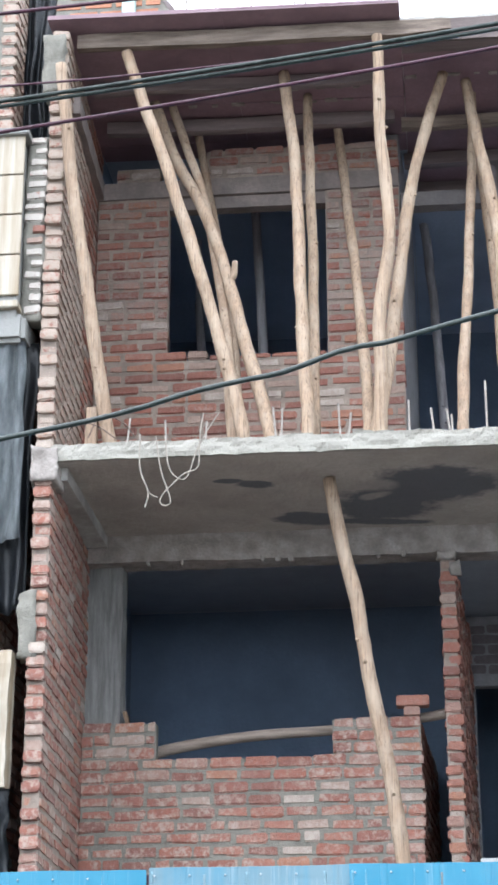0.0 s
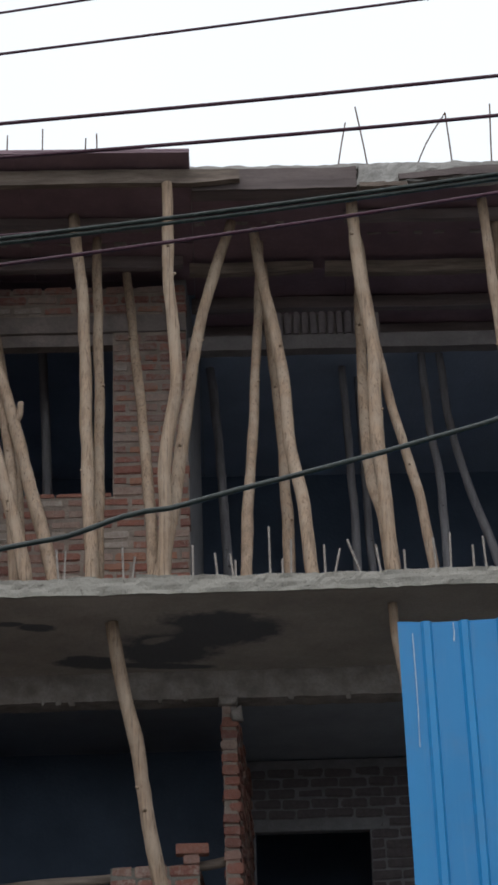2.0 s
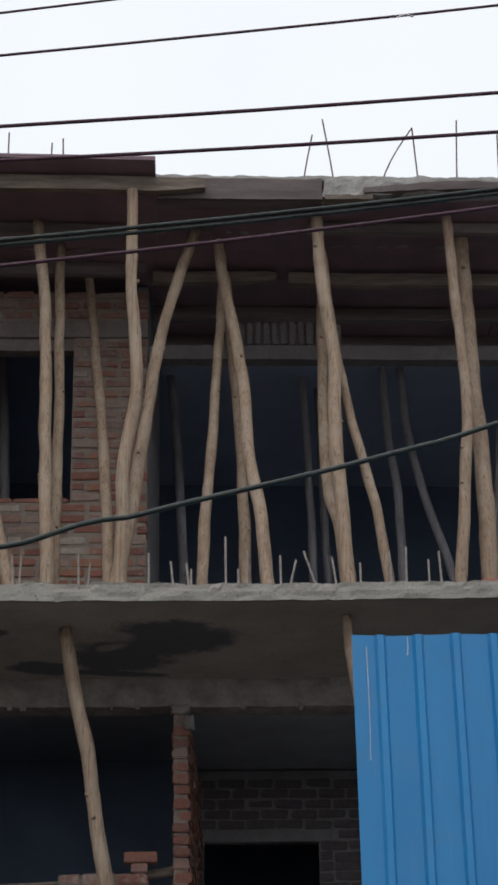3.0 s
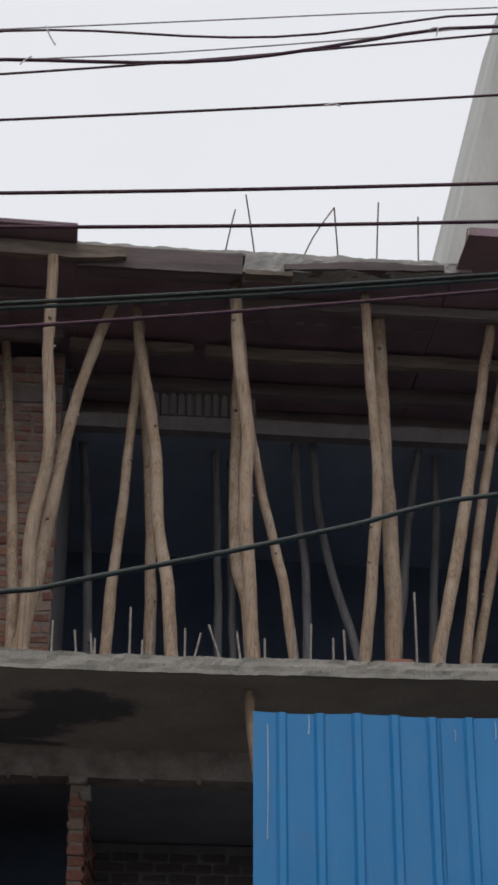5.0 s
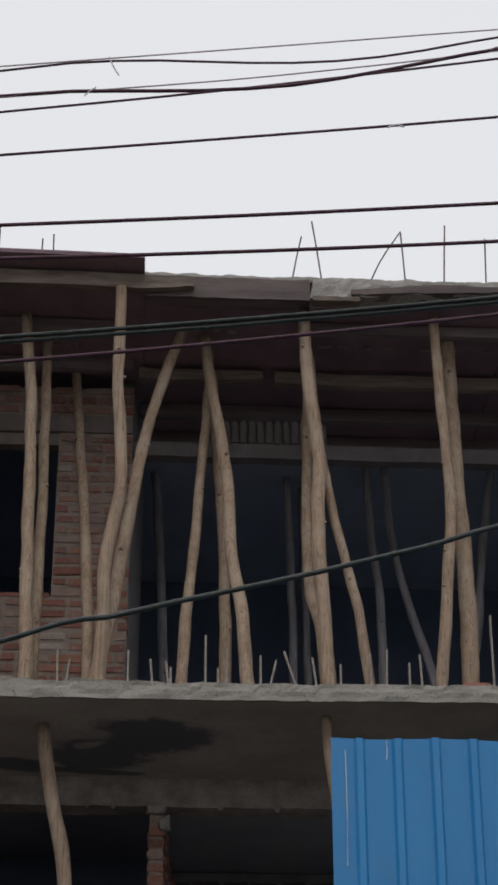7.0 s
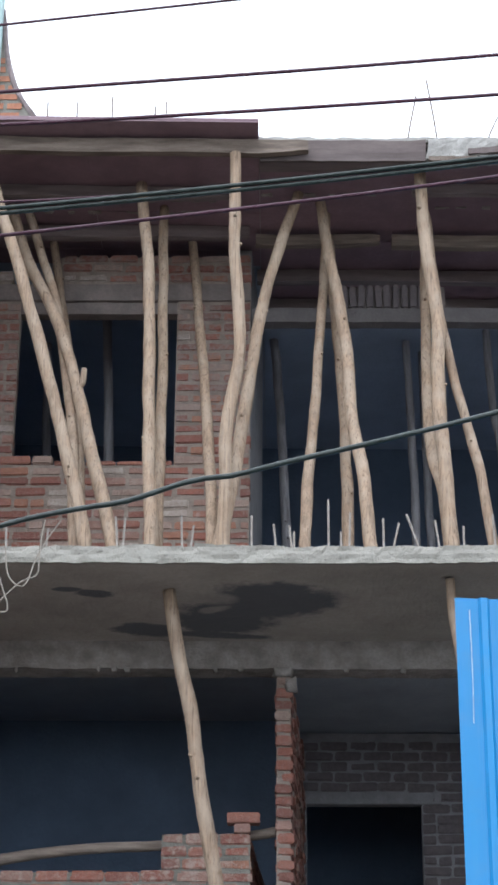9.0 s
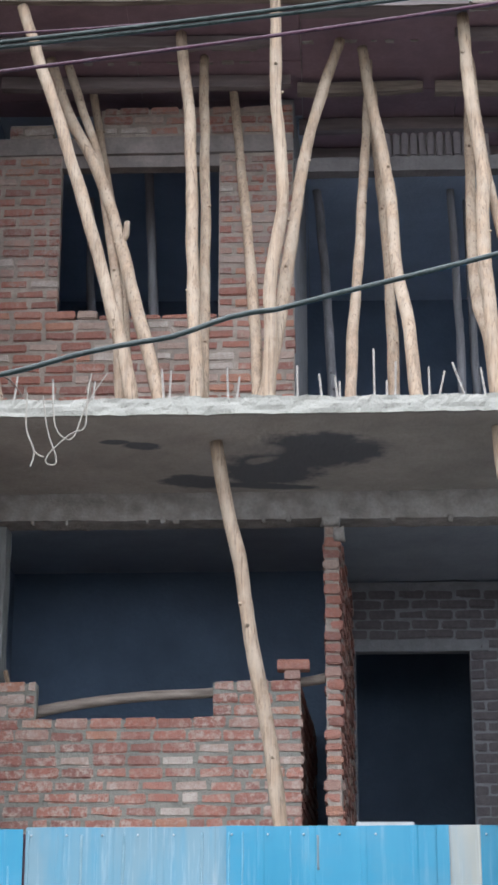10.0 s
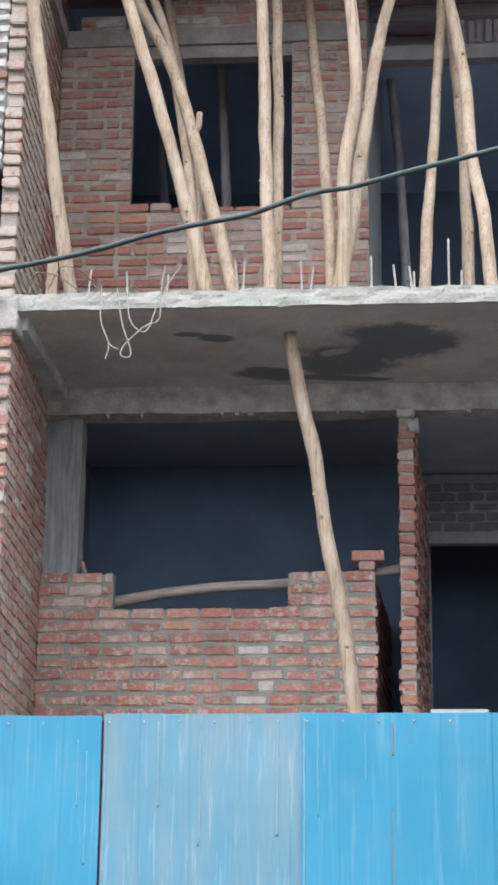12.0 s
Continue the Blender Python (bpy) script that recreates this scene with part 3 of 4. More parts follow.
tagged(part("beam_upper_bay", rough_box(-0.18, RIGHT, 12.6, 12.71, 8.255, 8.375, 0.07, 0.006), MAT_DIM), "concrete beam across the open upper bay, dimness in its colour", "beam", kind="structure")

# west side wall, seen from inside and on its ragged end, in two storeys
for name, zb, n, label, seed in (("wall_side_first", ZF, 31, "half-brick side wall with ragged end, first storey", 31),
                                 ("wall_side_second", 5.79, 37, "half-brick side wall with mortar-smeared ragged end, upper storey", 37)):
    cb = box(-2.545, -2.440, 11.03, 12.85, zb, zb + n * COURSE - 0.01)
    for v in cb.verts:
        v.co.x -= (v.co.y - 11.0) * 0.045
    w = tagged(part(name, cb, MAT_MORTAR_PALE), label, "brick wall", kind="structure")
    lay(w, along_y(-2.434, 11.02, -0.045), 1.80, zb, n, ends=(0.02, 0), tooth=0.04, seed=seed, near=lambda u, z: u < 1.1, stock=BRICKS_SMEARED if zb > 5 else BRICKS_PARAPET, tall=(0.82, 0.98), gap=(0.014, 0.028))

# stacked column of the first storey corner
tagged(part("column_corner", rough_box(-2.52, -2.265, 12.73, 12.95, ZF, 5.53, 0.06, 0.006), MAT_COLUMN), "grey streaked concrete corner column", "column", kind="structure")

# ---------- roof: shuttering on poles, fresh slab over it ----------
def sag(bm):
    """The shuttering hangs a little lower towards the east."""
    for v in bm.verts:
        v.co.z -= 0.015 * (min(v.co.x, 0.0) + 2.5) + 0.006 * max(0.0, v.co.x)
    return bm


tagged(part("roof_slab", sag(rough_box(-2.55, RIGHT, 11.24, 16.7, ZR + 0.02, ZR + 0.06, 0.045, 0.016, 9.0)), MAT_CONCRETE), "freshly cast rough concrete roof slab", "roof slab", kind="structure")
shut = thing("roof_shuttering", "dark plywood shuttering boards under the new roof slab", "shuttering")
for x0, x1, y0, y1, z in ((-2.58, -1.3555, 10.96, 12.18, 0), (-1.355, -0.12, 10.965, 12.18, 0.004), (-2.58, -1.36, 12.185, 12.75, 0.003), (-1.355, -0.12, 12.185, 12.75, 0), (-2.58, -0.12, 13.0, 13.8, 0.0), (-2.58, -0.12, 12.755, 12.995, 0.0),
                          (-0.115, 1.07, 11.585, 12.60, 0.002), (1.075, 2.60, 11.30, 12.60, 0), (2.61, 4.0, 10.76, 12.6, 0.002), (4.005, 4.8, 10.78, 12.6, 0),
                          (-0.115, 1.07, 12.605, 13.8, 0), (1.075, 2.6, 12.605, 13.8, 0.002), (2.61, 4.8, 12.605, 13.8, 0), (-2.55, -0.1, 13.81, 16.6, 0), (-0.095, 4.8, 13.81, 16.6, 0)):
    # Inner sheets get the lifted ceiling colour instead of ply, against the black window.
    part("plywood_sheet", sag(box(x0, x1, y0, y1, ZR + z - 0.002, ZR + z + 0.016, 0.002)), MAT_CEILING if y0 > 13.805 or y0 > 12.9 and x0 < -1 else MAT_PLY, shut)
part("edge_board", sag(rough_box(-0.12, 1.07, 11.255, 11.58, ZR - 0.014, ZR + 0.024, 0.08, 0.005)), MAT_BOARD, shut, "grey weathered edge board")
part("edge_board", rough_box(-0.105, 1.062, 11.222, 11.25, ZR - 0.185, ZR - 0.012, 0.06, 0.007), MAT_EDGE, shut, "grey weathered board on edge")
part("edge_board", rough_box(1.08, 1.42, 11.205, 11.295, ZR - 0.19, ZR - 0.155, 0.06, 0.005), MAT_PLANK, shut, "pale weathered edge board")
eb = rough_box(1.36, 2.52, 11.185, 11.295, ZR - 0.145, ZR - 0.098, 0.05, 0.009)
for v in eb.verts:
    v.co.z += 0.05 * (v.co.x - 1.36) + (0.025 * math.exp(-((v.co.x - 1.98) / 0.22) ** 2) if v.co.z > ZR - 0.12 else 0.0)
part("edge_board", eb, MAT_EDGE, shut, "grey weathered edge board")
# ragged front of the fresh concrete, thinning towards the east
ce = rough_box(1.07, 2.74, 11.21, 11.36, ZR - 0.165, ZR, 0.028, 0.016, 8.0)
for v in ce.verts:
    low = (ZR - v.co.z) / 0.165
    v.co.z += low * 0.055 * (v.co.x - 1.07) + (1 - low) * (0.02 * mnoise.noise(Vector((v.co.x * 6, 3.0, 1.0))) - 0.02 * max(0.0, v.co.x - 2.3))
tagged(part("roof_slab_edge", ce, MAT_CONCRETE), "ragged pale edge of the fresh concrete roof slab", "roof slab", kind="structure")
rng = random.Random(19)
for x0, x1, y0 in ((-1.0, -0.25, 12.0), (-1.75, -0.45, 12.18), (-0.10, 0.75, 11.9), (1.2, 2.5, 12.07)):
    x = x0
    while x < x1:
        ln = rng.uniform(0.03, 0.13)
        bm = rough_box(x, x + ln, y0 + rng.uniform(-0.015, 0.01), y0 + rng.uniform(0.015, 0.03), ZR - 0.012, ZR + 0.003, 0.02, 0.009, 16.0)
        part("mortar_drip", sag(bm), MAT_BEAM, shut)
        x += ln + rng.uniform(0.04, 0.22)
part("side_form", sag(box(-2.58, -0.12, 10.962, 10.985, ZR + 0.014, ZR + 0.034, 0.003)), MAT_PLY, shut)
part("side_form", sag(box(2.62, 4.8, 10.762, 10.785, ZR + 0.016, ZR + 0.07, 0.003)), MAT_PLY, shut)


def ledger(x0, x1, y, z1, depth, width, material, label):
    bm = rough_box(x0, x1, y, y + width, z1 - depth, z1, 0.07, 0.006, 4.0)
    for v in bm.verts:
        v.co.z += 0.012 * mnoise.noise(Vector((v.co.x * 0.9, y * 3, 0)))
        rot = max(0.0, (v.co.x - (x1 - 0.30)) / 0.30)
        v.co.z += rot * (0.28 * (z1 - v.co.z) + 0.02 * mnoise.noise(Vector((v.co.x * 20, v.co.z * 12, y))))
    tagged(part("ledger", sag(bm), material), label, "timber ledger", group="ledgers under the shuttering")


ledger(-2.40, 0.23, 11.15, 8.985, 0.115, 0.06, MAT_PLANK, "long weathered timber ledger along the roof edge")
ledger(-2.40, -0.3, 11.80, 8.985, 0.09, 0.06, MAT_BOARD, "dark timber ledger under the shuttering")
ledger(-2.40, -0.2, 12.36, 8.985, 0.10, 0.07, MAT_BOARD, "dark timber ledger above the brick wall")
ledger(-0.15, 0.80, 12.42, 8.96, 0.09, 0.07, MAT_LOG, "short timber ledger under the shuttering")
ledger(0.89, 4.4, 12.42, 8.96, 0.10, 0.07, MAT_LOG, "grey timber ledger under the shuttering")
ledger(1.0, 4.4, 11.72, 8.985, 0.08, 0.06, MAT_BOARD, "dark timber ledger under the shuttering")
ledger(-0.15, 4.4, 13.02, 8.985, 0.10, 0.08, MAT_BOARD, "dark timber ledger over the open bay")
ledger(-0.15, 4.4, 13.5, 8.985, 0.10, 0.08, MAT_BOARD, "dark timber ledger deep in the open bay")

# bricks stood on end over the upper beam
sold = thing("upright_brick_row", "row of bricks stood upright on the upper beam", "brick")
part("mortar_bed", rough_box(0.42, 1.30, 12.655, 12.71, 8.372, 8.585, 0.05, 0.006), MAT_LINTEL, sold, "dim mortar between the bricks")
# Same greyed bricks, with the dimness under the roof in their colour.
rng = random.Random(9)
for i in range(13):
    x = 0.46 + i * 0.066
    o = bpy.data.objects.new("brick", BRICKS_SHADED[i % 10])
    scene.collection.objects.link(o)
    o.parent = sold
    o.matrix_local = pose(x, 12.66, 8.375 + 0.105, 0, 90 + rng.uniform(-3, 3), 0) @ Matrix.Diagonal((0.9, 1, rng.uniform(0.6, 0.75), 1))


# ---------- timber poles ----------
def wood_prop(pts, radius, label="crooked peeled wooden prop under the roof shuttering", group="props on the balcony slab", stub=None):
    base = Vector(pts[0])
    wood = MAT_POLE_DIM if group == "props in the upper room" else MAT_POLE
    root = thing("wooden_prop", label, "wooden prop", group, at=base)
    seed = base.x * 7.3 + base.y
    local = [Vector(p) - base for p in pts]
    r = random.Random(int(abs(seed) * 1000))
    if len(local) > 2:
        for p in local[1:-1]:
            p.x += r.uniform(-0.003, 0.003)
    line = [p + Vector((0.008 * mnoise.noise(Vector((seed, p.z * 2.6, 0))), 0.012 * mnoise.noise(Vector((p.z * 2.6, seed, 5))), 0)) for p in spline(local, 0.07)]
    line[0], line[-1] = local[0], local[-1]
    part("pole", tube(line, radius * 0.91, 10, 0.05, 0.15, 0.12, seed), wood, root, smooth=True)
    for k in range(r.randint(1, 3)):
        i = r.randrange(5, len(line) - 5)
        a = r.uniform(math.pi * 1.05, math.pi * 1.95)
        out = Vector((math.cos(a), math.sin(a), 0.35))
        p = line[i] + out * radius * 0.72
        part("knot", tube([p, p + out * radius * 0.24, p + out * radius * 0.42], radius * r.uniform(0.2, 0.3), 7, 0.02, 0.2, 0.5, seed + k), wood, root, smooth=True)
    if stub:
        i = min(range(len(line)), key=lambda j: abs(line[j].z + base.z - stub))
        p = line[i]
        part("branch_stub", tube([p + Vector((0.0, -0.02, -0.05)), p + Vector((0.045, -0.03, 0.0)), p + Vector((0.055, -0.03, 0.11))], 0.024, 8, 0.03, 0.2, 0.2, 3.0), MAT_POLE, root, smooth=True)
    return root


wood_prop([(-1.28, 11.75, 5.83), (-1.42, 12.15, 7.2), (-1.59, 12.35, 8.2), (-1.71, 12.48, 8.9)], 0.04)
INSIDE = "crooked wooden prop inside the upper room, greyed for the dimness"
wood_prop([(-2.07, 11.11, 5.83), (-2.097, 11.10, 5.958), (-2.137, 11.06, 6.22), (-2.192, 11.02, 6.567), (-2.273, 10.98, 7.14), (-2.344, 10.955, 7.556), (-2.40, 10.935, 8.072), (-2.441, 10.92, 8.432), (-2.46, 10.915, 8.60)], 0.05)
wood_prop([(-1.21, 11.12, 5.83), (-1.22, 11.12, 5.90), (-1.28, 11.13, 6.21), (-1.39, 11.14, 6.62), (-1.55, 11.16, 7.22), (-1.75, 11.18, 7.89), (-1.94, 11.20, 8.49), (-2.055, 11.21, 8.86)], 0.050)
wood_prop([(-1.04, 11.19, 5.83), (-1.05, 11.20, 5.92), (-1.13, 11.30, 6.27), (-1.25, 11.43, 6.74), (-1.39, 11.58, 7.29), (-1.55, 11.71, 7.81), (-1.80, 11.86, 8.36), (-1.97, 11.99, 8.90)], 0.052, stub=7.2)
wood_prop([(-1.30, 11.31, 5.83), (-1.33, 11.35, 6.30), (-1.40, 11.55, 7.02), (-1.58, 11.81, 7.99), (-1.71, 11.93, 8.44), (-1.85, 12.05, 8.90)], 0.042)
wood_prop([(-0.80, 11.12, 5.83), (-0.80, 11.12, 5.91), (-0.83, 11.25, 6.60), (-0.86, 11.38, 7.29), (-0.90, 11.53, 8.12), (-0.98, 11.67, 8.90)], 0.050)
wood_prop([(-0.77, 11.28, 5.83), (-0.77, 11.30, 6.04), (-0.77, 11.47, 6.70), (-0.79, 11.65, 7.42), (-0.81, 11.83, 8.19), (-0.83, 12.00, 8.90)], 0.043)
wood_prop([(-0.41, 11.23, 5.83), (-0.41, 11.25, 6.00), (-0.44, 11.53, 6.62), (-0.49, 11.81, 7.26), (-0.56, 12.14, 8.06), (-0.64, 12.47, 8.90)], 0.043)
wood_prop([(-0.335, 11.12, 5.83), (-0.329, 11.12, 5.94), (-0.323, 11.125, 6.30), (-0.321, 11.13, 6.64), (-0.294, 11.135, 6.88), (-0.249, 11.14, 7.15), (-0.238, 11.144, 7.36), (-0.254, 11.148, 7.70), (-0.28, 11.152, 8.08), (-0.285, 11.156, 8.50), (-0.283, 11.16, 8.84)], 0.049)
wood_prop([(-0.375, 11.14, 5.83), (-0.338, 11.16, 6.01), (-0.252, 11.31, 6.58), (-0.219, 11.39, 6.88), (-0.175, 11.475, 7.22), (-0.124, 11.556, 7.64), (-0.042, 11.638, 8.07), (0.059, 11.72, 8.52), (0.172, 11.805, 8.90)], 0.049)
wood_prop([(0.617, 11.11, 5.83), (0.589, 11.223, 6.265), (0.563, 11.336, 6.60), (0.517, 11.449, 6.94), (0.506, 11.561, 7.36), (0.485, 11.674, 7.665), (0.422, 11.787, 8.18), (0.344, 11.90, 8.78), (0.33, 11.92, 8.90)], 0.050)
wood_prop([(0.19, 11.19, 5.83), (0.19, 11.20, 5.92), (0.22, 11.40, 6.49), (0.27, 11.61, 7.13), (0.33, 11.87, 7.93), (0.37, 12.07, 8.55), (0.38, 12.20, 8.97)], 0.042)
wood_prop([(0.49, 11.58, 5.83), (0.49, 11.60, 6.08), (0.49, 11.80, 6.74), (0.47, 12.00, 7.44), (0.43, 12.25, 8.31), (0.41, 12.40, 8.87)], 0.046)
wood_prop([(1.13, 11.12, 5.83), (1.122, 11.158, 6.15), (1.11, 11.196, 6.445), (1.096, 11.234, 6.75), (1.092, 11.272, 7.0), (1.098, 11.31, 7.26), (1.116, 11.348, 7.467), (1.112, 11.386, 7.674), (1.09, 11.424, 7.98), (1.056, 11.462, 8.33), (1.042, 11.50, 8.75), (1.04, 11.51, 8.90)], 0.054)
wood_prop([(1.15, 11.44, 5.83), (1.12, 11.50, 6.39), (1.06, 11.65, 6.83), (1.09, 12.05, 7.99), (1.13, 12.30, 8.75)], 0.045)
wood_prop([(1.395, 11.14, 5.83), (1.35, 11.212, 6.35), (1.302, 11.284, 6.66), (1.237, 11.356, 7.05), (1.185, 11.428, 7.39), (1.155, 11.52, 7.67), (1.13, 11.70, 8.2), (1.11, 11.90, 8.79)], 0.038)
wood_prop([(1.83, 13.87, 5.83), (1.84, 13.90, 6.98), (1.85, 13.96, 7.65), (1.80, 14.02, 8.29), (1.78, 14.09, 8.99), (1.77, 14.10, 9.13)], 0.042, INSIDE, "props in the upper room")
wood_prop([(2.38, 13.87, 5.83), (2.25, 13.90, 6.97), (2.11, 13.95, 7.54), (1.98, 14.01, 8.18), (1.94, 14.07, 8.84), (1.94, 14.10, 9.13)], 0.042, INSIDE, "props in the upper room")
wood_prop([(1.85, 11.15, 5.83), (1.85, 11.15, 5.91), (1.90, 11.20, 6.26), (1.95, 11.26, 6.69), (2.01, 11.34, 7.32), (2.00, 11.44, 8.09), (1.99, 11.54, 8.90)], 0.046)
wood_prop([(2.05, 11.24, 5.83), (2.06, 11.25, 5.97), (2.10, 11.42, 6.77), (2.10, 11.52, 7.24), (2.12, 11.67, 7.99), (2.14, 11.85, 8.90)], 0.065)
wood_prop([(2.50, 13.87, 5.83), (2.57, 13.90, 6.99), (2.63, 13.94, 7.39), (2.73, 14.01, 8.19), (2.88, 14.09, 9.04), (2.92, 14.10, 9.12)], 0.042, INSIDE, "props in the upper room")
wood_prop([(2.32, 11.11, 5.83), (2.33, 11.12, 5.92), (2.50, 11.30, 6.61), (2.67, 11.47, 7.34), (2.82, 11.65, 8.06), (3.00, 11.85, 8.90)], 0.050)
wood_prop([(2.49, 11.14, 5.83), (2.51, 11.15, 5.94), (2.63, 11.33, 6.51), (2.73, 11.49, 7.04), (2.89, 11.68, 7.72), (3.17, 12.00, 8.85)], 0.042)
wood_prop([(2.59, 11.28, 5.83), (2.62, 11.30, 6.00), (2.81, 11.52, 6.72), (3.33, 12.10, 8.80)], 0.040)
wood_prop([(0.12, 13.95, 5.83), (0.09, 14.00, 7.01), (0.05, 14.16, 8.07), (-0.01, 14.28, 8.93), (-0.03, 14.30, 9.08)], 0.046, INSIDE, "props in the upper room")
wood_prop([(-1.94, 14.4, 5.83), (-1.93, 14.4, 7.4), (-1.97, 14.4, 8.98)], 0.042, INSIDE, "props in the upper room")
wood_prop([(-1.33, 13.6, 5.83), (-1.33, 13.6, 7.6), (-1.40, 13.6, 8.98)], 0.045, INSIDE, "props in the upper room")
wood_prop([(1.13, 14.3, 5.83), (1.16, 14.3, 7.4), (1.12, 14.3, 8.98)], 0.042, INSIDE, "props in the upper room")
wood_prop([(2.90, 14.2, 5.83), (2.942, 14.2, 7.42), (2.995, 14.2, 8.155), (3.03, 14.2, 8.98)], 0.042, INSIDE, "props in the upper room")
wood_prop([(1.32, 14.5, 5.83), (1.29, 14.5, 7.4), (1.27, 14.5, 8.98)], 0.042, INSIDE, "props in the upper room")

LOW = "crooked peeled wooden prop under the balcony slab"
wood_prop([(-0.24, 11.5, 3.0), (-0.28, 11.5, 3.24), (-0.32, 11.5, 3.55), (-0.38, 11.5, 3.94), (-0.46, 11.5, 4.37), (-0.52, 11.5, 4.81), (-0.62, 11.5, 5.27), (-0.69, 11.52, 5.71)], 0.055, LOW, "props on the first floor")
wood_prop([(1.42, 11.3, 3.0), (1.33, 11.3, 4.0), (1.20, 11.3, 5.0), (1.14, 11.29, 5.45), (1.12, 11.28, 5.71)], 0.04, LOW, "props on the first floor")

# pole lying across the parapet notch
log = thing("loose_pole", "bare wooden pole lying across behind the brick parapet", "wooden pole", at=(-2.2, 12.78, 4.1))
part("pole", tube([(0.0, 0, -0.0), (0.2, 0, 0.08), (0.59, 0, 0.15), (0.99, 0, 0.19), (1.42, 0, 0.21), (2.05, 0, 0.28), (2.22, 0, 0.31)], 0.042, 10, 0.05, 0.2, 0.2, 4.0), MAT_LOG, log, smooth=True)
off = thing("timber_offcut", "short pale timber offcut leaning by the corner column", "timber offcut")
part("stick", tube([(-2.16, 12.76, 4.2), (-2.2, 12.76, 4.34), (-2.235, 12.76, 4.47)], 0.022, 6, 0.05, 0.1, 0.2, 1.0), MAT_POLE, off)


# ---------- reinforcing bars ----------
def bar(pts, radius, material, label, group):
    base = Vector(pts[0])
    root = thing("steel_bar", label, "reinforcing bar", group, at=base)
    part("rod", tube([Vector(p) - base for p in pts], radius, 6, 0.1, 0.0), material, root)


SL = "short dusty steel bar standing from the slab edge"
SG = "bars on the slab edge"
for x, top, lean in ((-1.95, 6.02, 0.02), (-1.72, 6.0, -0.01), (-1.45, 5.98, 0.01), (-1.02, 6.06, -0.02), (-0.96, 6.05, 0.01), (-0.60, 6.07, -0.01), (-0.52, 6.0, 0.02), (-0.15, 6.07, 0.0), (-0.01, 6.01, -0.02), (0.09, 6.0, -0.02), (0.12, 5.96, 0.0), (0.34, 6.18, 0.0), (0.42, 5.96, 0.0),
                     (0.48, 6.09, 0.01), (0.69, 6.05, 0.0), (0.79, 6.02, 0.05), (0.84, 6.08, -0.09), (1.02, 6.04, -0.03), (1.2, 6.0, 0.0), (1.39, 6.08, -0.01), (1.5, 6.11, 0.01), (1.64, 6.02, 0.0), (1.71, 6.08, -0.01), (2.18, 6.36, 0.0), (2.36, 6.0, 0.01), (2.95, 6.1, -0.01), (3.3, 6.05, 0.02)):
    bar([(x - lean, 11.09, 5.80), (x - lean * 0.5, 11.09, (top + 5.8) / 2), (x, 11.09, top)], 0.0075, MAT_STEEL_PALE, SL, SG)
RL = "thin rusty steel bar standing from the roof slab"
RG = "bars on the roof slab"
for x0, x1, top in ((0.93, 1.04, 9.69), (1.21, 1.12, 9.83), (1.82, 1.79, 9.76), (2.09, 2.13, 9.83), (2.41, 2.43, 9.72), (2.72, 2.81, 9.64),
                    (-1.21, -1.21, 9.69), (-0.9, -0.89, 9.6), (-0.8, -0.81, 9.64), (-1.69, -1.69, 9.64), (-1.47, -1.47, 9.64), (3.3, 3.32, 9.7)):
    bar([(x0, 11.6, 8.99), ((x0 + x1) / 2, 11.6, (top + 8.99) / 2), (x1, 11.6, top - 0.07)], 0.006, MAT_STEEL, RL, RG)
bar([(1.46, 11.6, 8.99), (1.62, 11.6, 9.4), (1.79, 11.6, 9.69)], 0.006, MAT_STEEL, "slanting rusty steel bar tied to an upright one", RG)

# loops of binding wire hanging from the slab edge
ww = thing("hanging_wire", "tangled loops of pale wire hanging from the slab edge", "wire")
for pts in ([(-1.86, 10.96, 5.86), (-1.855, 10.95, 5.62), (-1.80, 10.95, 5.46), (-1.82, 10.95, 5.36)], [(-1.80, 10.95, 5.46), (-1.76, 10.95, 5.43), (-1.74, 10.95, 5.425)],
            [(-1.76, 10.96, 5.84), (-1.72, 10.95, 5.6), (-1.66, 10.95, 5.42), (-1.67, 10.95, 5.37), (-1.72, 10.95, 5.38), (-1.71, 10.95, 5.44), (-1.58, 10.95, 5.57), (-1.50, 10.95, 5.60), (-1.48, 10.95, 5.63), (-1.475, 10.96, 5.85), (-1.46, 11.0, 6.0)],
            [(-1.70, 10.96, 5.84), (-1.67, 10.95, 5.62), (-1.60, 10.95, 5.54), (-1.55, 10.95, 5.56), (-1.50, 10.96, 5.72), (-1.44, 10.98, 5.86), (-1.36, 11.0, 6.0)],
            [(-2.35, 10.98, 5.86), (-2.28, 10.96, 5.95), (-2.15, 10.96, 5.93), (-2.02, 10.97, 5.84)], [(-2.2, 10.97, 5.85), (-2.12, 10.96, 5.99), (-1.98, 10.96, 5.95), (-1.9, 10.97, 5.85)]):
    part("strand", tube(pts, 0.0048, 6, 0.03), MAT_STEEL if pts[0][0] < -2 else MAT_TWINE, ww)


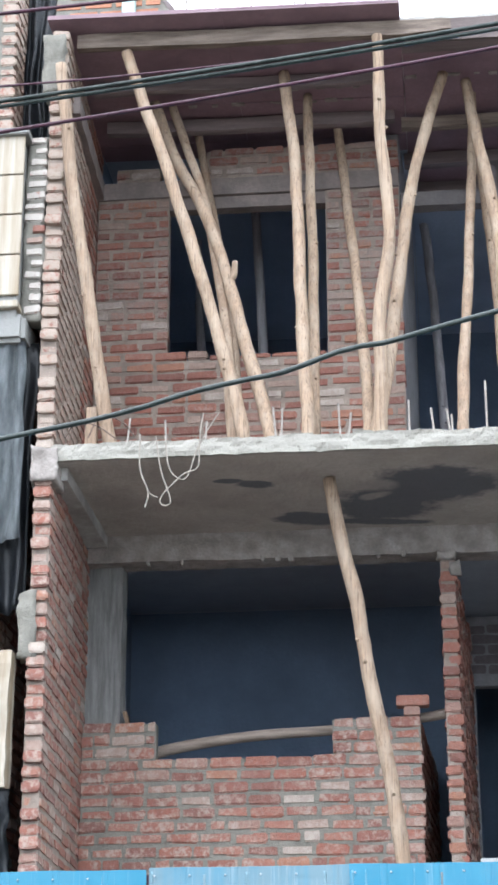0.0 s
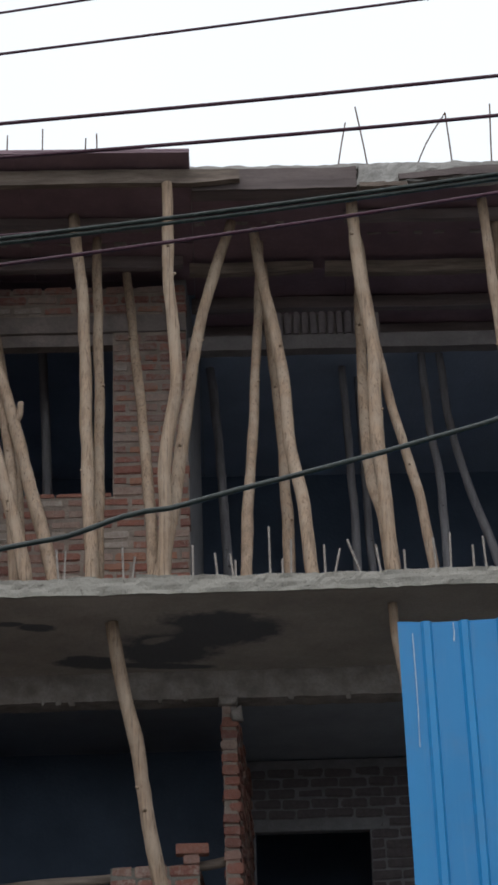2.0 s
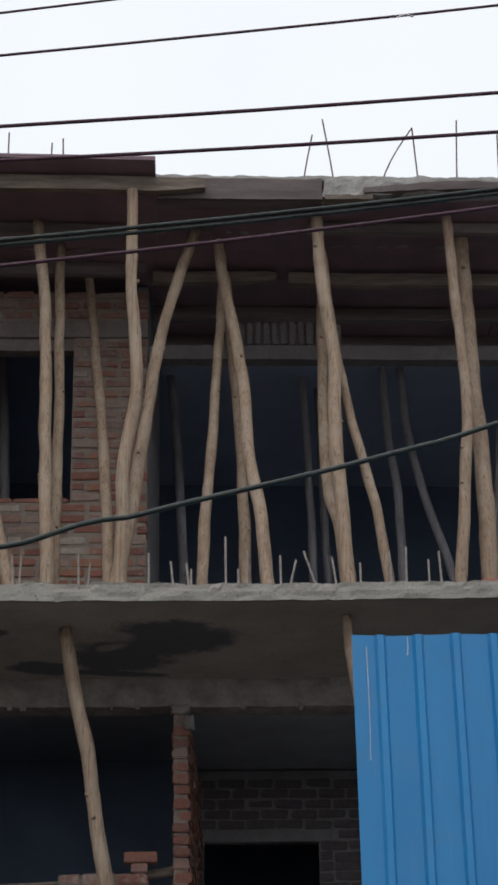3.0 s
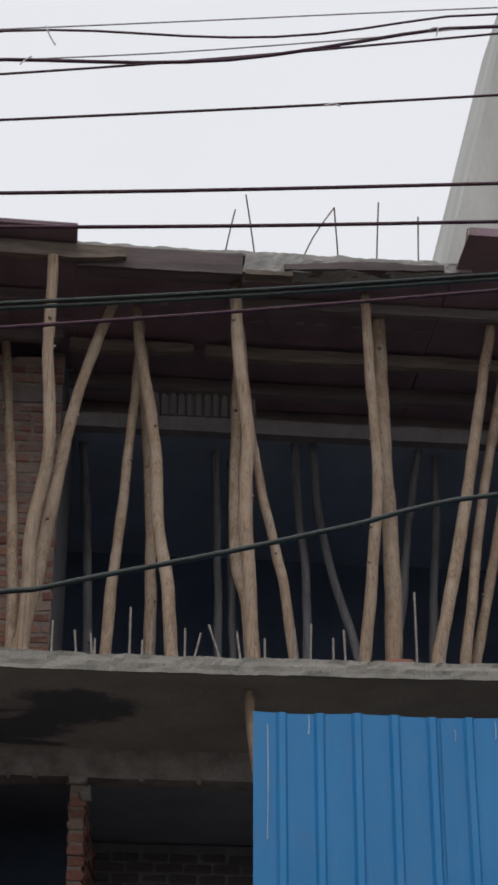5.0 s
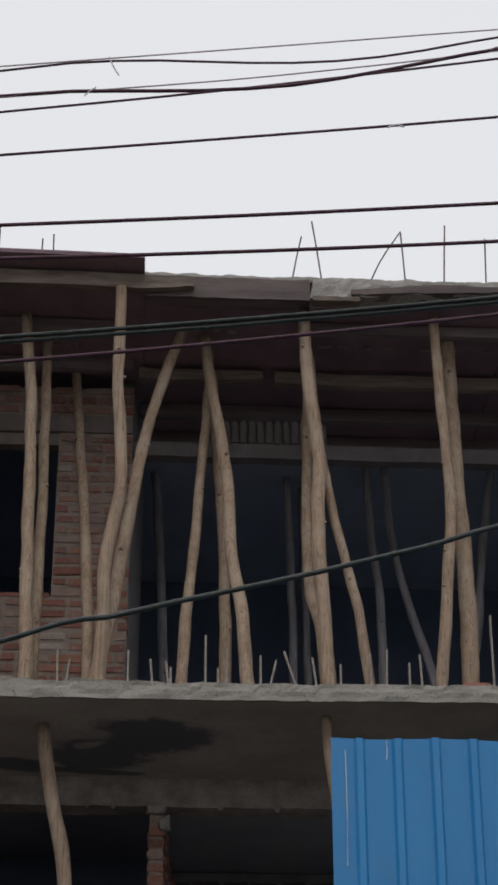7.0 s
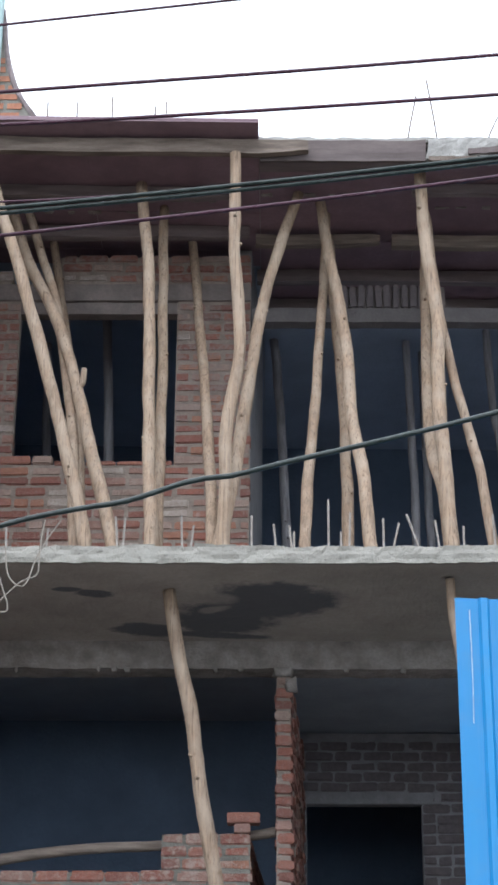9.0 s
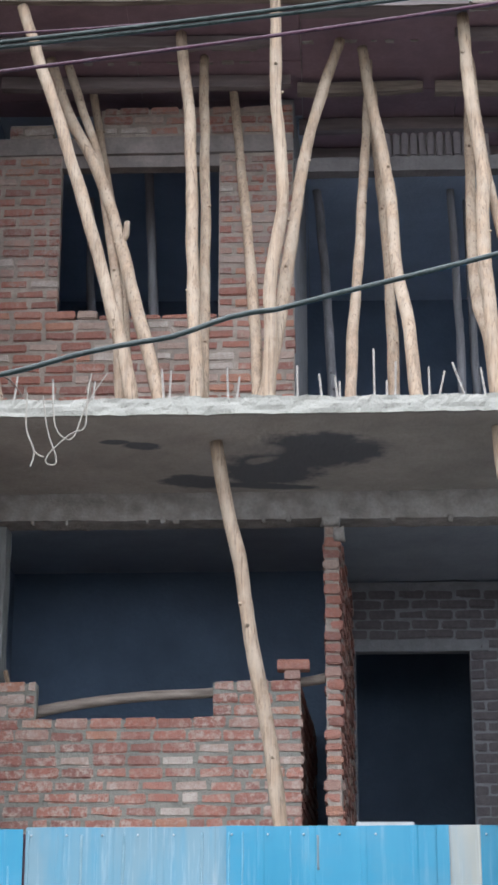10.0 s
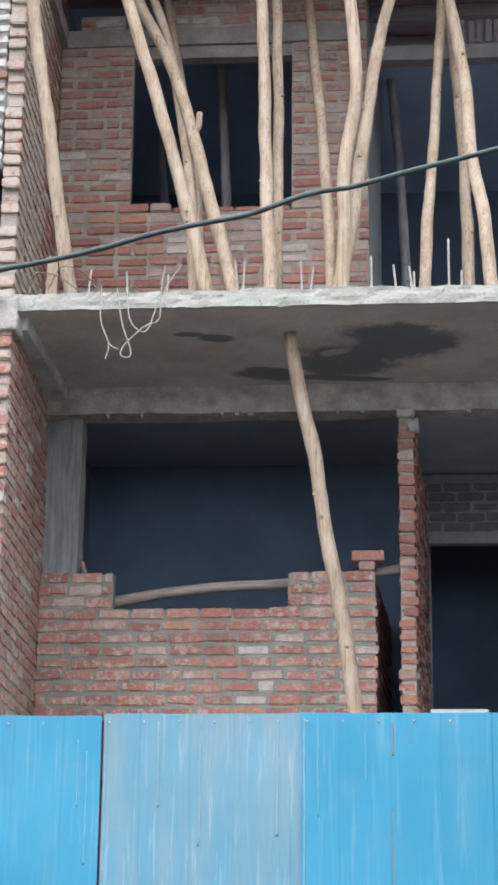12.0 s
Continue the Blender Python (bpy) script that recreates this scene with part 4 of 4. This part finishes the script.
# ---------- fence of blue sheets ----------
def corrugated(x0, x1, y, z0, z1, pitch, rise, flat, thick=0.003, wave=0.004, top_wobble=0.006, slope=0.04, crest=0.08):
    """A trapezoid-ribbed steel sheet with thickness, slightly buckled."""
    xs = []
    x = x0
    while x < x1:
        for f, h in ((0.0, 0), (flat, 0), (flat + slope, 1), (flat + slope + crest, 1), (flat + 2 * slope + crest, 0)):
            px = x + (f if f < 1 else 1) * pitch
            if px < x1:
                xs.append((px, h * rise))
        x += pitch
    xs.append((x1, 0.0))
    bm = bmesh.new()
    nz = max(2, round((z1 - z0) / 0.12))
    grids = []
    for off in (0.0, thick):
        g = []
        for k in range(nz + 1):
            z = z0 + (z1 - z0) * k / nz
            row = []
            for px, h in xs:
                b = wave * mnoise.noise(Vector((px * 2.2, z * 1.6, y)))
                dz = top_wobble * mnoise.noise(Vector((px * 3, 5, y))) if k == nz else 0
                row.append(bm.verts.new((px, y - h + b + off, z + dz)))
            g.append(row)
        grids.append(g)
    a, b = grids
    for k in range(nz):
        for i in range(len(xs) - 1):
            bm.faces.new((a[k][i], a[k][i + 1], a[k + 1][i + 1], a[k + 1][i]))
            bm.faces.new((b[k][i + 1], b[k][i], b[k + 1][i], b[k + 1][i + 1]))
    for i in range(len(xs) - 1):
        bm.faces.new((a[nz][i], a[nz][i + 1], b[nz][i + 1], b[nz][i]))
    for i in (0, len(xs) - 1):
        for k in range(nz):
            f = (a[k][i], a[k + 1][i], b[k + 1][i], b[k][i])
            bm.faces.new(f if i == 0 else f[::-1])
    return bm


def rivets(parent, xs, y, z):
    for x in xs:
        bm = bmesh.new()
        bmesh.ops.create_uvsphere(bm, u_segments=8, v_segments=5, radius=0.006, matrix=Matrix.Translation((x, y, z)))
        part("rivet", bm, MAT_RIVET, parent)


FG = "sheets of the site fence"
fence = []
for x0, x1, y, mat, label, ztop in ((-4.4, -3.1, 10.0, MAT_BLUE, "bright blue steel fence sheet", 2.99), (-3.1, -1.615, 10.0, MAT_BLUE, "scratched bright blue steel fence sheet", 2.99),
                                    (-1.60, -0.50, 10.0, MAT_BLUE_FADED, "faded pale blue steel fence sheet", 3.0), (-0.53, 0.60, 9.985, MAT_BLUE, "bright blue dented steel fence sheet", 3.0),
                                    (0.58, 0.645, 9.97, MAT_BLUE, "narrow bright blue steel fence strip", 3.0), (0.635, 0.82, 9.985, MAT_SHEET_GREY, "bare pale grey steel fence sheet", 3.0),
                                    (0.81, 1.9, 9.975, MAT_BLUE, "bright blue steel fence sheet", 2.995), (1.9, 3.1, 9.985, MAT_BLUE, "bright blue steel fence sheet", 2.995), (3.1, 4.6, 9.975, MAT_BLUE, "bright blue steel fence sheet", 2.99)):
    f = thing("fence_sheet", label, "fence sheet", FG)
    part("sheet", corrugated(x0, x1, y, 0.0, ztop, 0.27, 0.004, 0.6, 0.003, 0.016, 0.008), mat, f)
    fence.append(f)
    rivets(f, [x0 + 0.03 + 0.19 * i for i in range(int((x1 - x0) / 0.19))], y - 0.012, ztop - 0.045)
FENCE_MARKS = [(fence[1], [(-1.85, 10.0, 2.4, 2.96, 0.006), (-1.74, 10.0, 2.5, 2.86, 0.004), (-1.69, 10.0, 2.2, 2.80, 0.006)], MAT_SCRATCH, "chalky scratch"),
               (fence[2], [(-1.585, 10.0, 2.0, 2.98, 0.005), (-1.075, 10.0, 2.3, 2.97, 0.008), (-0.88, 10.0, 2.2, 2.96, 0.004), (-0.66, 10.0, 2.35, 2.97, 0.008), (-1.30, 10.0, 2.5, 2.96, 0.007)], MAT_CHALK, "pale worn rib"),
               (fence[3], [(-0.515, 9.985, 2.0, 2.97, 0.006), (-0.443, 9.985, 2.45, 2.97, 0.005), (-0.19, 9.985, 2.6, 2.97, 0.003)], MAT_SCRATCH, "pale rolled seam"),
               (fence[3], [(-0.045, 9.985, 2.77, 2.95, 0.006), (-0.053, 9.985, 2.0, 2.48, 0.004)], MAT_RUSTY, "rusty scratch")]


def marks(parent, rows, material, label):
    """Seams, scratches and dents on a sheet: thin uneven strips that follow its buckled face."""
    for x, y, z0, z1, w in rows:
        bm = rough_box(x - w, x + w, -0.0016, 0.003, z0, z1, 0.02, 0.0006, 40.0)
        for v in bm.verts:
            v.co.y += y + 0.016 * mnoise.noise(Vector((v.co.x * 2.2, v.co.z * 1.6, y)))
            v.co.x += 0.004 * mnoise.noise(Vector((x * 9, v.co.z * 5, 1.0)))
        part("scratch", bm, material, parent, label, True)


for sheet, rows, mat, label in FENCE_MARKS:
    marks(sheet, rows, mat, label)
rail = thing("fence_rail", "steel rail behind the site fence", "fence rail")
part("rail", box(-4.4, 4.6, 10.03, 10.07, 2.6, 2.65, 0.004), MAT_STEEL, rail)
for i in range(7):
    p = thing("fence_post", "steel post behind the site fence", "fence post", "posts of the site fence")
    part("post", box(-4.3 + i * 1.45, -4.25 + i * 1.45, 10.07, 10.12, 0, 2.9, 0.004), MAT_STEEL, p)
p = thing("fence_post", "dark steel post behind a gap in the fence", "fence post", "posts of the site fence")
part("post", box(-1.68, -1.54, 10.03, 10.07, 0, 2.97, 0.004), MAT_CABLE, p)
TG = "tall sheets of the hoarding"
for x0, x1, y in ((0.975, 2.02, 9.6), (2.0, 3.05, 9.59), (3.03, 4.1, 9.6)):
    f = thing("hoarding_sheet", "tall deep blue ribbed steel hoarding sheet", "hoarding", TG)
    part("sheet", corrugated(x0, x1, y, 0.0, 5.0, 0.206, 0.022, 0.60, 0.003, 0.007, 0.012, 0.07, 0.16), MAT_BLUE_TALL, f)
    # Thin pale strips stand in for the glints along the rib edges.
    for sx, z0, z1 in ((0.075, 4.30 if x0 < 1 else 4.86, 4.93), (0.30, 4.88, 4.985)):
        part("rib_glint_strip", tube([(x0 + sx, y - 0.004, z0), (x0 + sx + 0.004, y - 0.006, (z0 + z1) / 2), (x0 + sx + 0.002, y - 0.004, z1)], 0.0035, 5, 0.1, 0.5, 0.3, x0), MAT_RIB_GLINT, f, "pale strip painting the glint on a rib")
for x in (1.03, 2.4, 3.8):
    p = thing("hoarding_post", "tall steel post behind the hoarding", "post", "posts of the hoarding")
    part("post", box(x, x + 0.05, 9.62, 9.67, 0, 4.7, 0.004), MAT_STEEL, p)
wb = thing("white_board", "white board edge showing above the fence", "board")
part("panel", box(0.16, 0.47, 10.06, 10.09, 2.0, 3.03, 0.004), MAT_WHITE, wb)


# ---------- overhead cables ----------
def cable(pts, radius, material, label, step=0.15):
    pts = [Vector(p) for p in pts]
    a = pts[0] + (pts[0] - pts[1]).normalized() * 4.0
    b = pts[-1] + (pts[-1] - pts[-2]).normalized() * 4.0
    root = thing("overhead_cable", label, "cable", "cables over the street", at=pts[0])
    line = [a, *spline(pts, step), b]
    part("strand", tube([p - pts[0] for p in line], radius, 7, None), material, root, smooth=True)
    return root


SKY = "black cable strung above the street"
cable([(-0.885, 3.50, 2.961), (-0.815, 3.50, 2.974), (-0.710, 3.50, 2.992), (-0.593, 3.50, 3.018), (-0.512, 3.50, 3.042), (-0.442, 3.50, 3.058), (-0.372, 3.50, 3.071), (-0.302, 3.50, 3.083), (-0.244, 3.50, 3.103), (-0.186, 3.50, 3.124), (-0.140, 3.50, 3.134), (-0.093, 3.50, 3.139), (-0.024, 3.50, 3.157), (0.046, 3.50, 3.176), (0.141, 3.50, 3.199), (0.317, 3.50, 3.244), (0.387, 3.50, 3.263), (0.458, 3.50, 3.283), (0.505, 3.50, 3.296), (0.553, 3.50, 3.309), (0.601, 3.50, 3.324), (0.661, 3.50, 3.346), (0.734, 3.50, 3.368), (0.783, 3.50, 3.381), (0.847, 3.50, 3.393)], 0.0058, MAT_CABLE_GREEN, "dull green sagging cable over the street", 0.04)
cable([(-0.680, 2.600, 3.205), (-0.412, 2.600, 3.233), (-0.144, 2.600, 3.263), (0.124, 2.600, 3.296), (0.392, 2.600, 3.331), (0.661, 2.600, 3.369)], 0.0037, MAT_CABLE_GREEN, "thick dark green cable of the street bundle")
cable([(-0.680, 2.604, 3.198), (-0.412, 2.604, 3.226), (-0.144, 2.604, 3.256), (0.124, 2.604, 3.288), (0.392, 2.604, 3.324), (0.661, 2.604, 3.362)], 0.0036, MAT_CABLE_GREEN, "thick dark green cable twisted in the street bundle")
cable([(-0.680, 2.612, 3.202), (-0.412, 2.612, 3.229), (-0.144, 2.612, 3.259), (0.124, 2.612, 3.292), (0.392, 2.612, 3.327), (0.661, 2.612, 3.365)], 0.0024, MAT_CABLE, "thin black cable inside the street bundle")
cable([(-0.704, 2.70, 3.207), (-0.360, 2.70, 3.249), (-0.017, 2.70, 3.294), (0.327, 2.70, 3.344), (0.671, 2.70, 3.398)], 0.0035, MAT_CABLE, "single black cable under the bundle")
cable([(-0.683, 2.606, 3.237), (-0.522, 2.606, 3.241), (-0.362, 2.606, 3.249), (-0.201, 2.606, 3.260), (-0.041, 2.606, 3.277), (0.124, 2.606, 3.297), (0.392, 2.606, 3.332), (0.661, 2.606, 3.370)], 0.002, MAT_CABLE, "thin black cable joining the street bundle")
cable([(-0.715, 2.70, 3.442), (-0.367, 2.70, 3.462), (-0.018, 2.70, 3.485), (0.330, 2.70, 3.512), (0.679, 2.70, 3.543)], 0.0035, MAT_CABLE, SKY)
cable([(-0.354, 2.40, 3.322), (-0.114, 2.40, 3.342), (0.127, 2.40, 3.363), (0.367, 2.40, 3.386), (0.607, 2.40, 3.410)], 0.0031, MAT_CABLE, SKY)
cable([(-0.357, 2.40, 3.451), (-0.110, 2.40, 3.483), (0.136, 2.40, 3.516), (0.383, 2.40, 3.550), (0.630, 2.40, 3.586)], 0.0023, MAT_CABLE, SKY)
cable([(-0.280, 3.00, 4.022), (-0.011, 3.00, 4.066), (0.259, 3.00, 4.114), (0.528, 3.00, 4.165), (0.798, 3.00, 4.218)], 0.0026, MAT_CABLE, SKY)
cable([(-0.283, 3.00, 4.060), (-0.193, 3.00, 4.072), (-0.103, 3.00, 4.077), (-0.012, 3.00, 4.081), (0.078, 3.00, 4.086), (0.168, 3.00, 4.095), (0.258, 3.00, 4.108), (0.348, 3.00, 4.128), (0.438, 3.00, 4.152), (0.529, 3.00, 4.178), (0.619, 3.00, 4.204), (0.709, 3.00, 4.226), (0.799, 3.00, 4.238)], 0.0039, MAT_CABLE, "thick black twisted cable above the street")
cable([(-0.287, 3.00, 4.127), (-0.197, 3.00, 4.144), (-0.106, 3.00, 4.154), (-0.015, 3.00, 4.159), (0.075, 3.00, 4.160), (0.166, 3.00, 4.161), (0.257, 3.00, 4.165), (0.348, 3.00, 4.174), (0.438, 3.00, 4.189), (0.529, 3.00, 4.210), (0.620, 3.00, 4.235), (0.710, 3.00, 4.258), (0.801, 3.00, 4.271)], 0.0026, MAT_CABLE, SKY)
cable([(-0.288, 3.00, 4.136), (-0.015, 3.00, 4.174), (0.257, 3.00, 4.212), (0.529, 3.00, 4.251), (0.802, 3.00, 4.289)], 0.0017, MAT_CABLE_GREY, "thin grey wire above the street")
cable([(-0.114, 3.00, 4.081), (0.114, 3.00, 4.113), (0.342, 3.00, 4.151), (0.571, 3.00, 4.193), (0.799, 3.00, 4.241)], 0.0017, MAT_CABLE_GREY, "thin grey wire above the street")

ties = thing("cable_tie", "short loose wire ends tied to the overhead cables", "cable tie")
for pts in ([(-0.118, 2.99, 4.155), (-0.109, 2.99, 4.132), (-0.097, 2.99, 4.109)], [(-0.142, 2.99, 4.076), (-0.155, 2.99, 4.066), (-0.164, 2.99, 4.054)],
            [(0.667, 2.99, 4.211), (0.687, 2.99, 4.219), (0.683, 2.99, 4.197)], [(0.357, 2.39, 3.536), (0.371, 2.39, 3.542), (0.383, 2.39, 3.538)]):
    part("wire_end", tube(pts, 0.0016, 5, 0.01), MAT_CABLE_GREY, ties)

# ---------- neighbour to the west ----------
nbw = tagged(part("wall_neighbour", box(-2.97, -2.84, 11.08, 16.0, 0.0, 9.6), MAT_MORTAR), "rough brick side wall of the neighbouring house", "brick wall", kind="structure")
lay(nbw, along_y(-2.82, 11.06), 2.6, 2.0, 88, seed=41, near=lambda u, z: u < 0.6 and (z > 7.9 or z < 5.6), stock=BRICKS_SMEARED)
house = thing("neighbour_house", "neighbouring house front with cream tiled pilaster", "house")
part("wall", box(-9.0, -2.98, 11.1, 16.0, 0.0, 9.4), MAT_CREAM, house, "cream painted front wall")
pil = part("pilaster", box(-3.4, -2.70, 10.93, 11.06, 6.70, 8.02), MAT_GREY_PAINT, house)
for i in range(4):
    for x0, x1 in ((-3.4, -2.98), (-2.975, -2.685)):
        part("tile", box(x0, x1, 10.905, 10.93, 6.86 + i * 0.30, 7.15 + i * 0.30, 0.004), MAT_CREAM, pil)
part("ledge", box(-3.4, -2.66, 10.87, 11.1, 8.05, 8.10, 0.006), MAT_GREY_PAINT, house, "grey moulded ledge")
part("ledge", box(-3.4, -2.68, 10.88, 11.1, 6.76, 6.81, 0.006), MAT_CREAM, house)
part("soffit_box", box(-3.4, -2.64, 10.93, 11.3, 6.54, 6.74, 0.03), MAT_GREY_PAINT, house, "grey painted box under the pilaster")
part("lower_panel", rough_box(-3.4, -2.625, 10.9, 11.06, 3.62, 4.45, 0.08, 0.015, 3.0), MAT_CREAM, house, "stained cream lower panel")


def drape(name, x0, x1, y, z0, z1, folds, material, label):
    """A hanging plastic sheet with folds and thickness."""
    bm = bmesh.new()
    nu, nv, g = 22, 26, []
    for k in range(nv + 1):
        t = k / nv
        row = []
        for i in range(nu + 1):
            s = i / nu
            x = x0 + (x1 - x0) * s + 0.03 * mnoise.noise(Vector((s * 3, t * 4, z0)))
            yy = y + 0.035 * math.sin(s * folds * math.pi + 2 * mnoise.noise(Vector((s, t * 3, 1.0)))) * (0.4 + 0.6 * t) + 0.03 * mnoise.noise(Vector((s * 6, t * 5, z1)))
            row.append(bm.verts.new((x, yy, z1 + (z0 - z1) * t + 0.04 * mnoise.noise(Vector((s * 4, 0, z0))) * t)))
        g.append(row)
    for k in range(nv):
        for i in range(nu):
            bm.faces.new((g[k][i], g[k + 1][i], g[k + 1][i + 1], g[k][i + 1]))
    bmesh.ops.solidify(bm, geom=list(bm.faces), thickness=0.004)
    tagged(part(name, bm, material, smooth=True), label, "plastic sheet")


drape("plastic_sheet", -2.81, -2.60, 11.32, 8.1, 9.7, 5, MAT_TARP, "black plastic sheet hanging in the gap between houses")
drape("plastic_sheet", -2.86, -2.59, 11.12, 4.75, 6.6, 5, MAT_TARP, "long black plastic sheet hanging beside the side wall")
drape("plastic_sheet", -2.90, -2.635, 11.0, 5.2, 6.56, 4, MAT_TARP_GREY, "dusty grey plastic sheet over the black one")
drape("plastic_sheet", -2.95, -2.61, 10.98, 3.0, 3.62, 5, MAT_TARP, "crumpled black plastic sheet by the fence")

# brick parapet with a sloping dark coping behind the roof, and the tall stair tower
pw = bmesh.new()
prism = [(-2.8, 12.0, 9.1), (-1.84, 12.0, 9.1), (-1.85, 12.0, 9.66), (-2.00, 12.0, 9.93), (-2.09, 12.0, 10.26), (-2.15, 12.0, 10.7), (-2.8, 12.0, 10.7)]
fr = [pw.verts.new(p) for p in prism]
bk = [pw.verts.new((x, y + 0.115, z)) for x, y, z in prism]
pw.faces.new(fr)
pw.faces.new(bk[::-1])
for i in range(7):
    pw.faces.new((fr[i], bk[i], bk[(i + 1) % 7], fr[(i + 1) % 7]))
sw = tagged(part("wall_stepped_parapet", pw, MAT_MORTAR), "orange brick wall sloping down behind the roof", "brick wall", kind="structure")
for c in range(19):
    zc = 9.12 + c * COURSE
    xe = -1.87 if zc < 9.62 else -1.87 - (zc - 9.62) * 0.36
    xb = -2.78 + 0.118 * (c % 2)
    while xb < xe - 0.05:
        ln = min(0.236, xe - xb)
        o = bpy.data.objects.new("brick", BRICKS_ORANGE[c % 10])
        scene.collection.objects.link(o)
        o.parent = sw
        o.matrix_local = pose(xb + ln / 2, 12.05, zc) @ Matrix.Diagonal(((ln - 0.015) / 0.226, 1, 0.9, 1))
        xb += ln
tagged(part("coping", tube([(-1.82, 12.0, 9.67), (-2.0, 12.0, 9.95), (-2.08, 12.0, 10.25), (-2.14, 12.0, 10.7)], 0.022, 7, 0.06, 0.4, 0.0, 2.0), MAT_BOARD), "dark ragged coping on the sloping brick wall", "coping", kind="structure")
tagged(part("pilaster_strip", box(-2.235, -2.135, 11.93, 12.0, 9.1, 10.9, 0.004), MAT_TEAL), "pale teal painted strip on the brick wall", "pilaster", kind="structure")
tw = bmesh.new()
prism = [(3.67, 16.9, 9.0), (9.0, 16.9, 9.0), (9.0, 16.9, 18.0), (5.17, 16.9, 18.0), (3.75, 16.9, 12.4)]
fr = [tw.verts.new(p) for p in prism]
bk = [tw.verts.new((x + 0.0, y + 3.0, z)) for x, y, z in prism]
tw.faces.new(fr)
tw.faces.new(bk[::-1])
for i in range(5):
    tw.faces.new((fr[i], bk[i], bk[(i + 1) % 5], fr[(i + 1) % 5]))
tagged(part("wall_stair_tower", tw, MAT_TOWER), "tall grey concrete wall with a slanting edge behind the roof", "wall", kind="structure")

# mortar lumps and patches on the side wall's end
for x0, x1, y0, y1, z0, z1, amp in ((-2.69, -2.555, 11.03, 11.2, 6.72, 8.1, 0.02), (-2.605, -2.50, 10.985, 11.12, 4.42, 4.85, 0.025), (-2.60, -2.45, 10.97, 11.12, 8.42, 8.88, 0.02)):
    tagged(part("mortar_patch", rough_box(x0, x1, y0, y1, z0, z1, 0.035, amp, 8.0), MAT_MORTAR, smooth=True), "rough grey mortar patch on the side wall's end", "mortar patch", kind="structure")

# small rubble and offcuts at the feet of the props
off2 = thing("timber_offcut", "short pale timber offcut beside a prop's foot", "timber offcut")
part("block", rough_box(-2.235, -2.165, 11.06, 11.12, 5.825, 6.10, 0.04, 0.006), MAT_POLE, off2)
for x, y, sx, sz in ((-0.38, 11.1, 0.13, 0.035), (-0.22, 11.12, 0.08, 0.03), (0.45, 11.12, 0.05, 0.025), (-0.83, 11.09, 0.07, 0.03)):
    lump = thing("mortar_rubble", "small heap of mortar rubble on the slab edge", "rubble")
    part("lump", rough_box(x - sx, x + sx, y - 0.04, y + 0.06, 5.82, 5.83 + sz, 0.025, 0.012, 12.0), MAT_MORTAR, lump)
wedge = thing("loose_brick", "single red brick wedged under a prop", "brick")
part("brick_body", box(1.98, 2.16, 11.09, 11.2, 5.828, 5.90, 0.008), MAT_BRICK, wedge)

# worn brick ends set in the mortar beside the pilaster
wb2 = bpy.data.objects["wall_side_second"]
rng = random.Random(77)
for c in range(16):
    wd = rng.choice((0.08, 0.11, 0.13))
    o = bpy.data.objects.new("brick", (BRICKS_WHITE if c not in (6, 7) else BRICKS)[c % 10])
    scene.collection.objects.link(o)
    o.parent = wb2
    o.matrix_local = pose(-2.565 - wd / 2 + rng.uniform(0, 0.02), 11.07, 6.80 + c * COURSE, 0, rng.uniform(-4, 4), 0) @ Matrix.Diagonal((wd / 0.226, 1, rng.uniform(0.6, 0.85), 1))
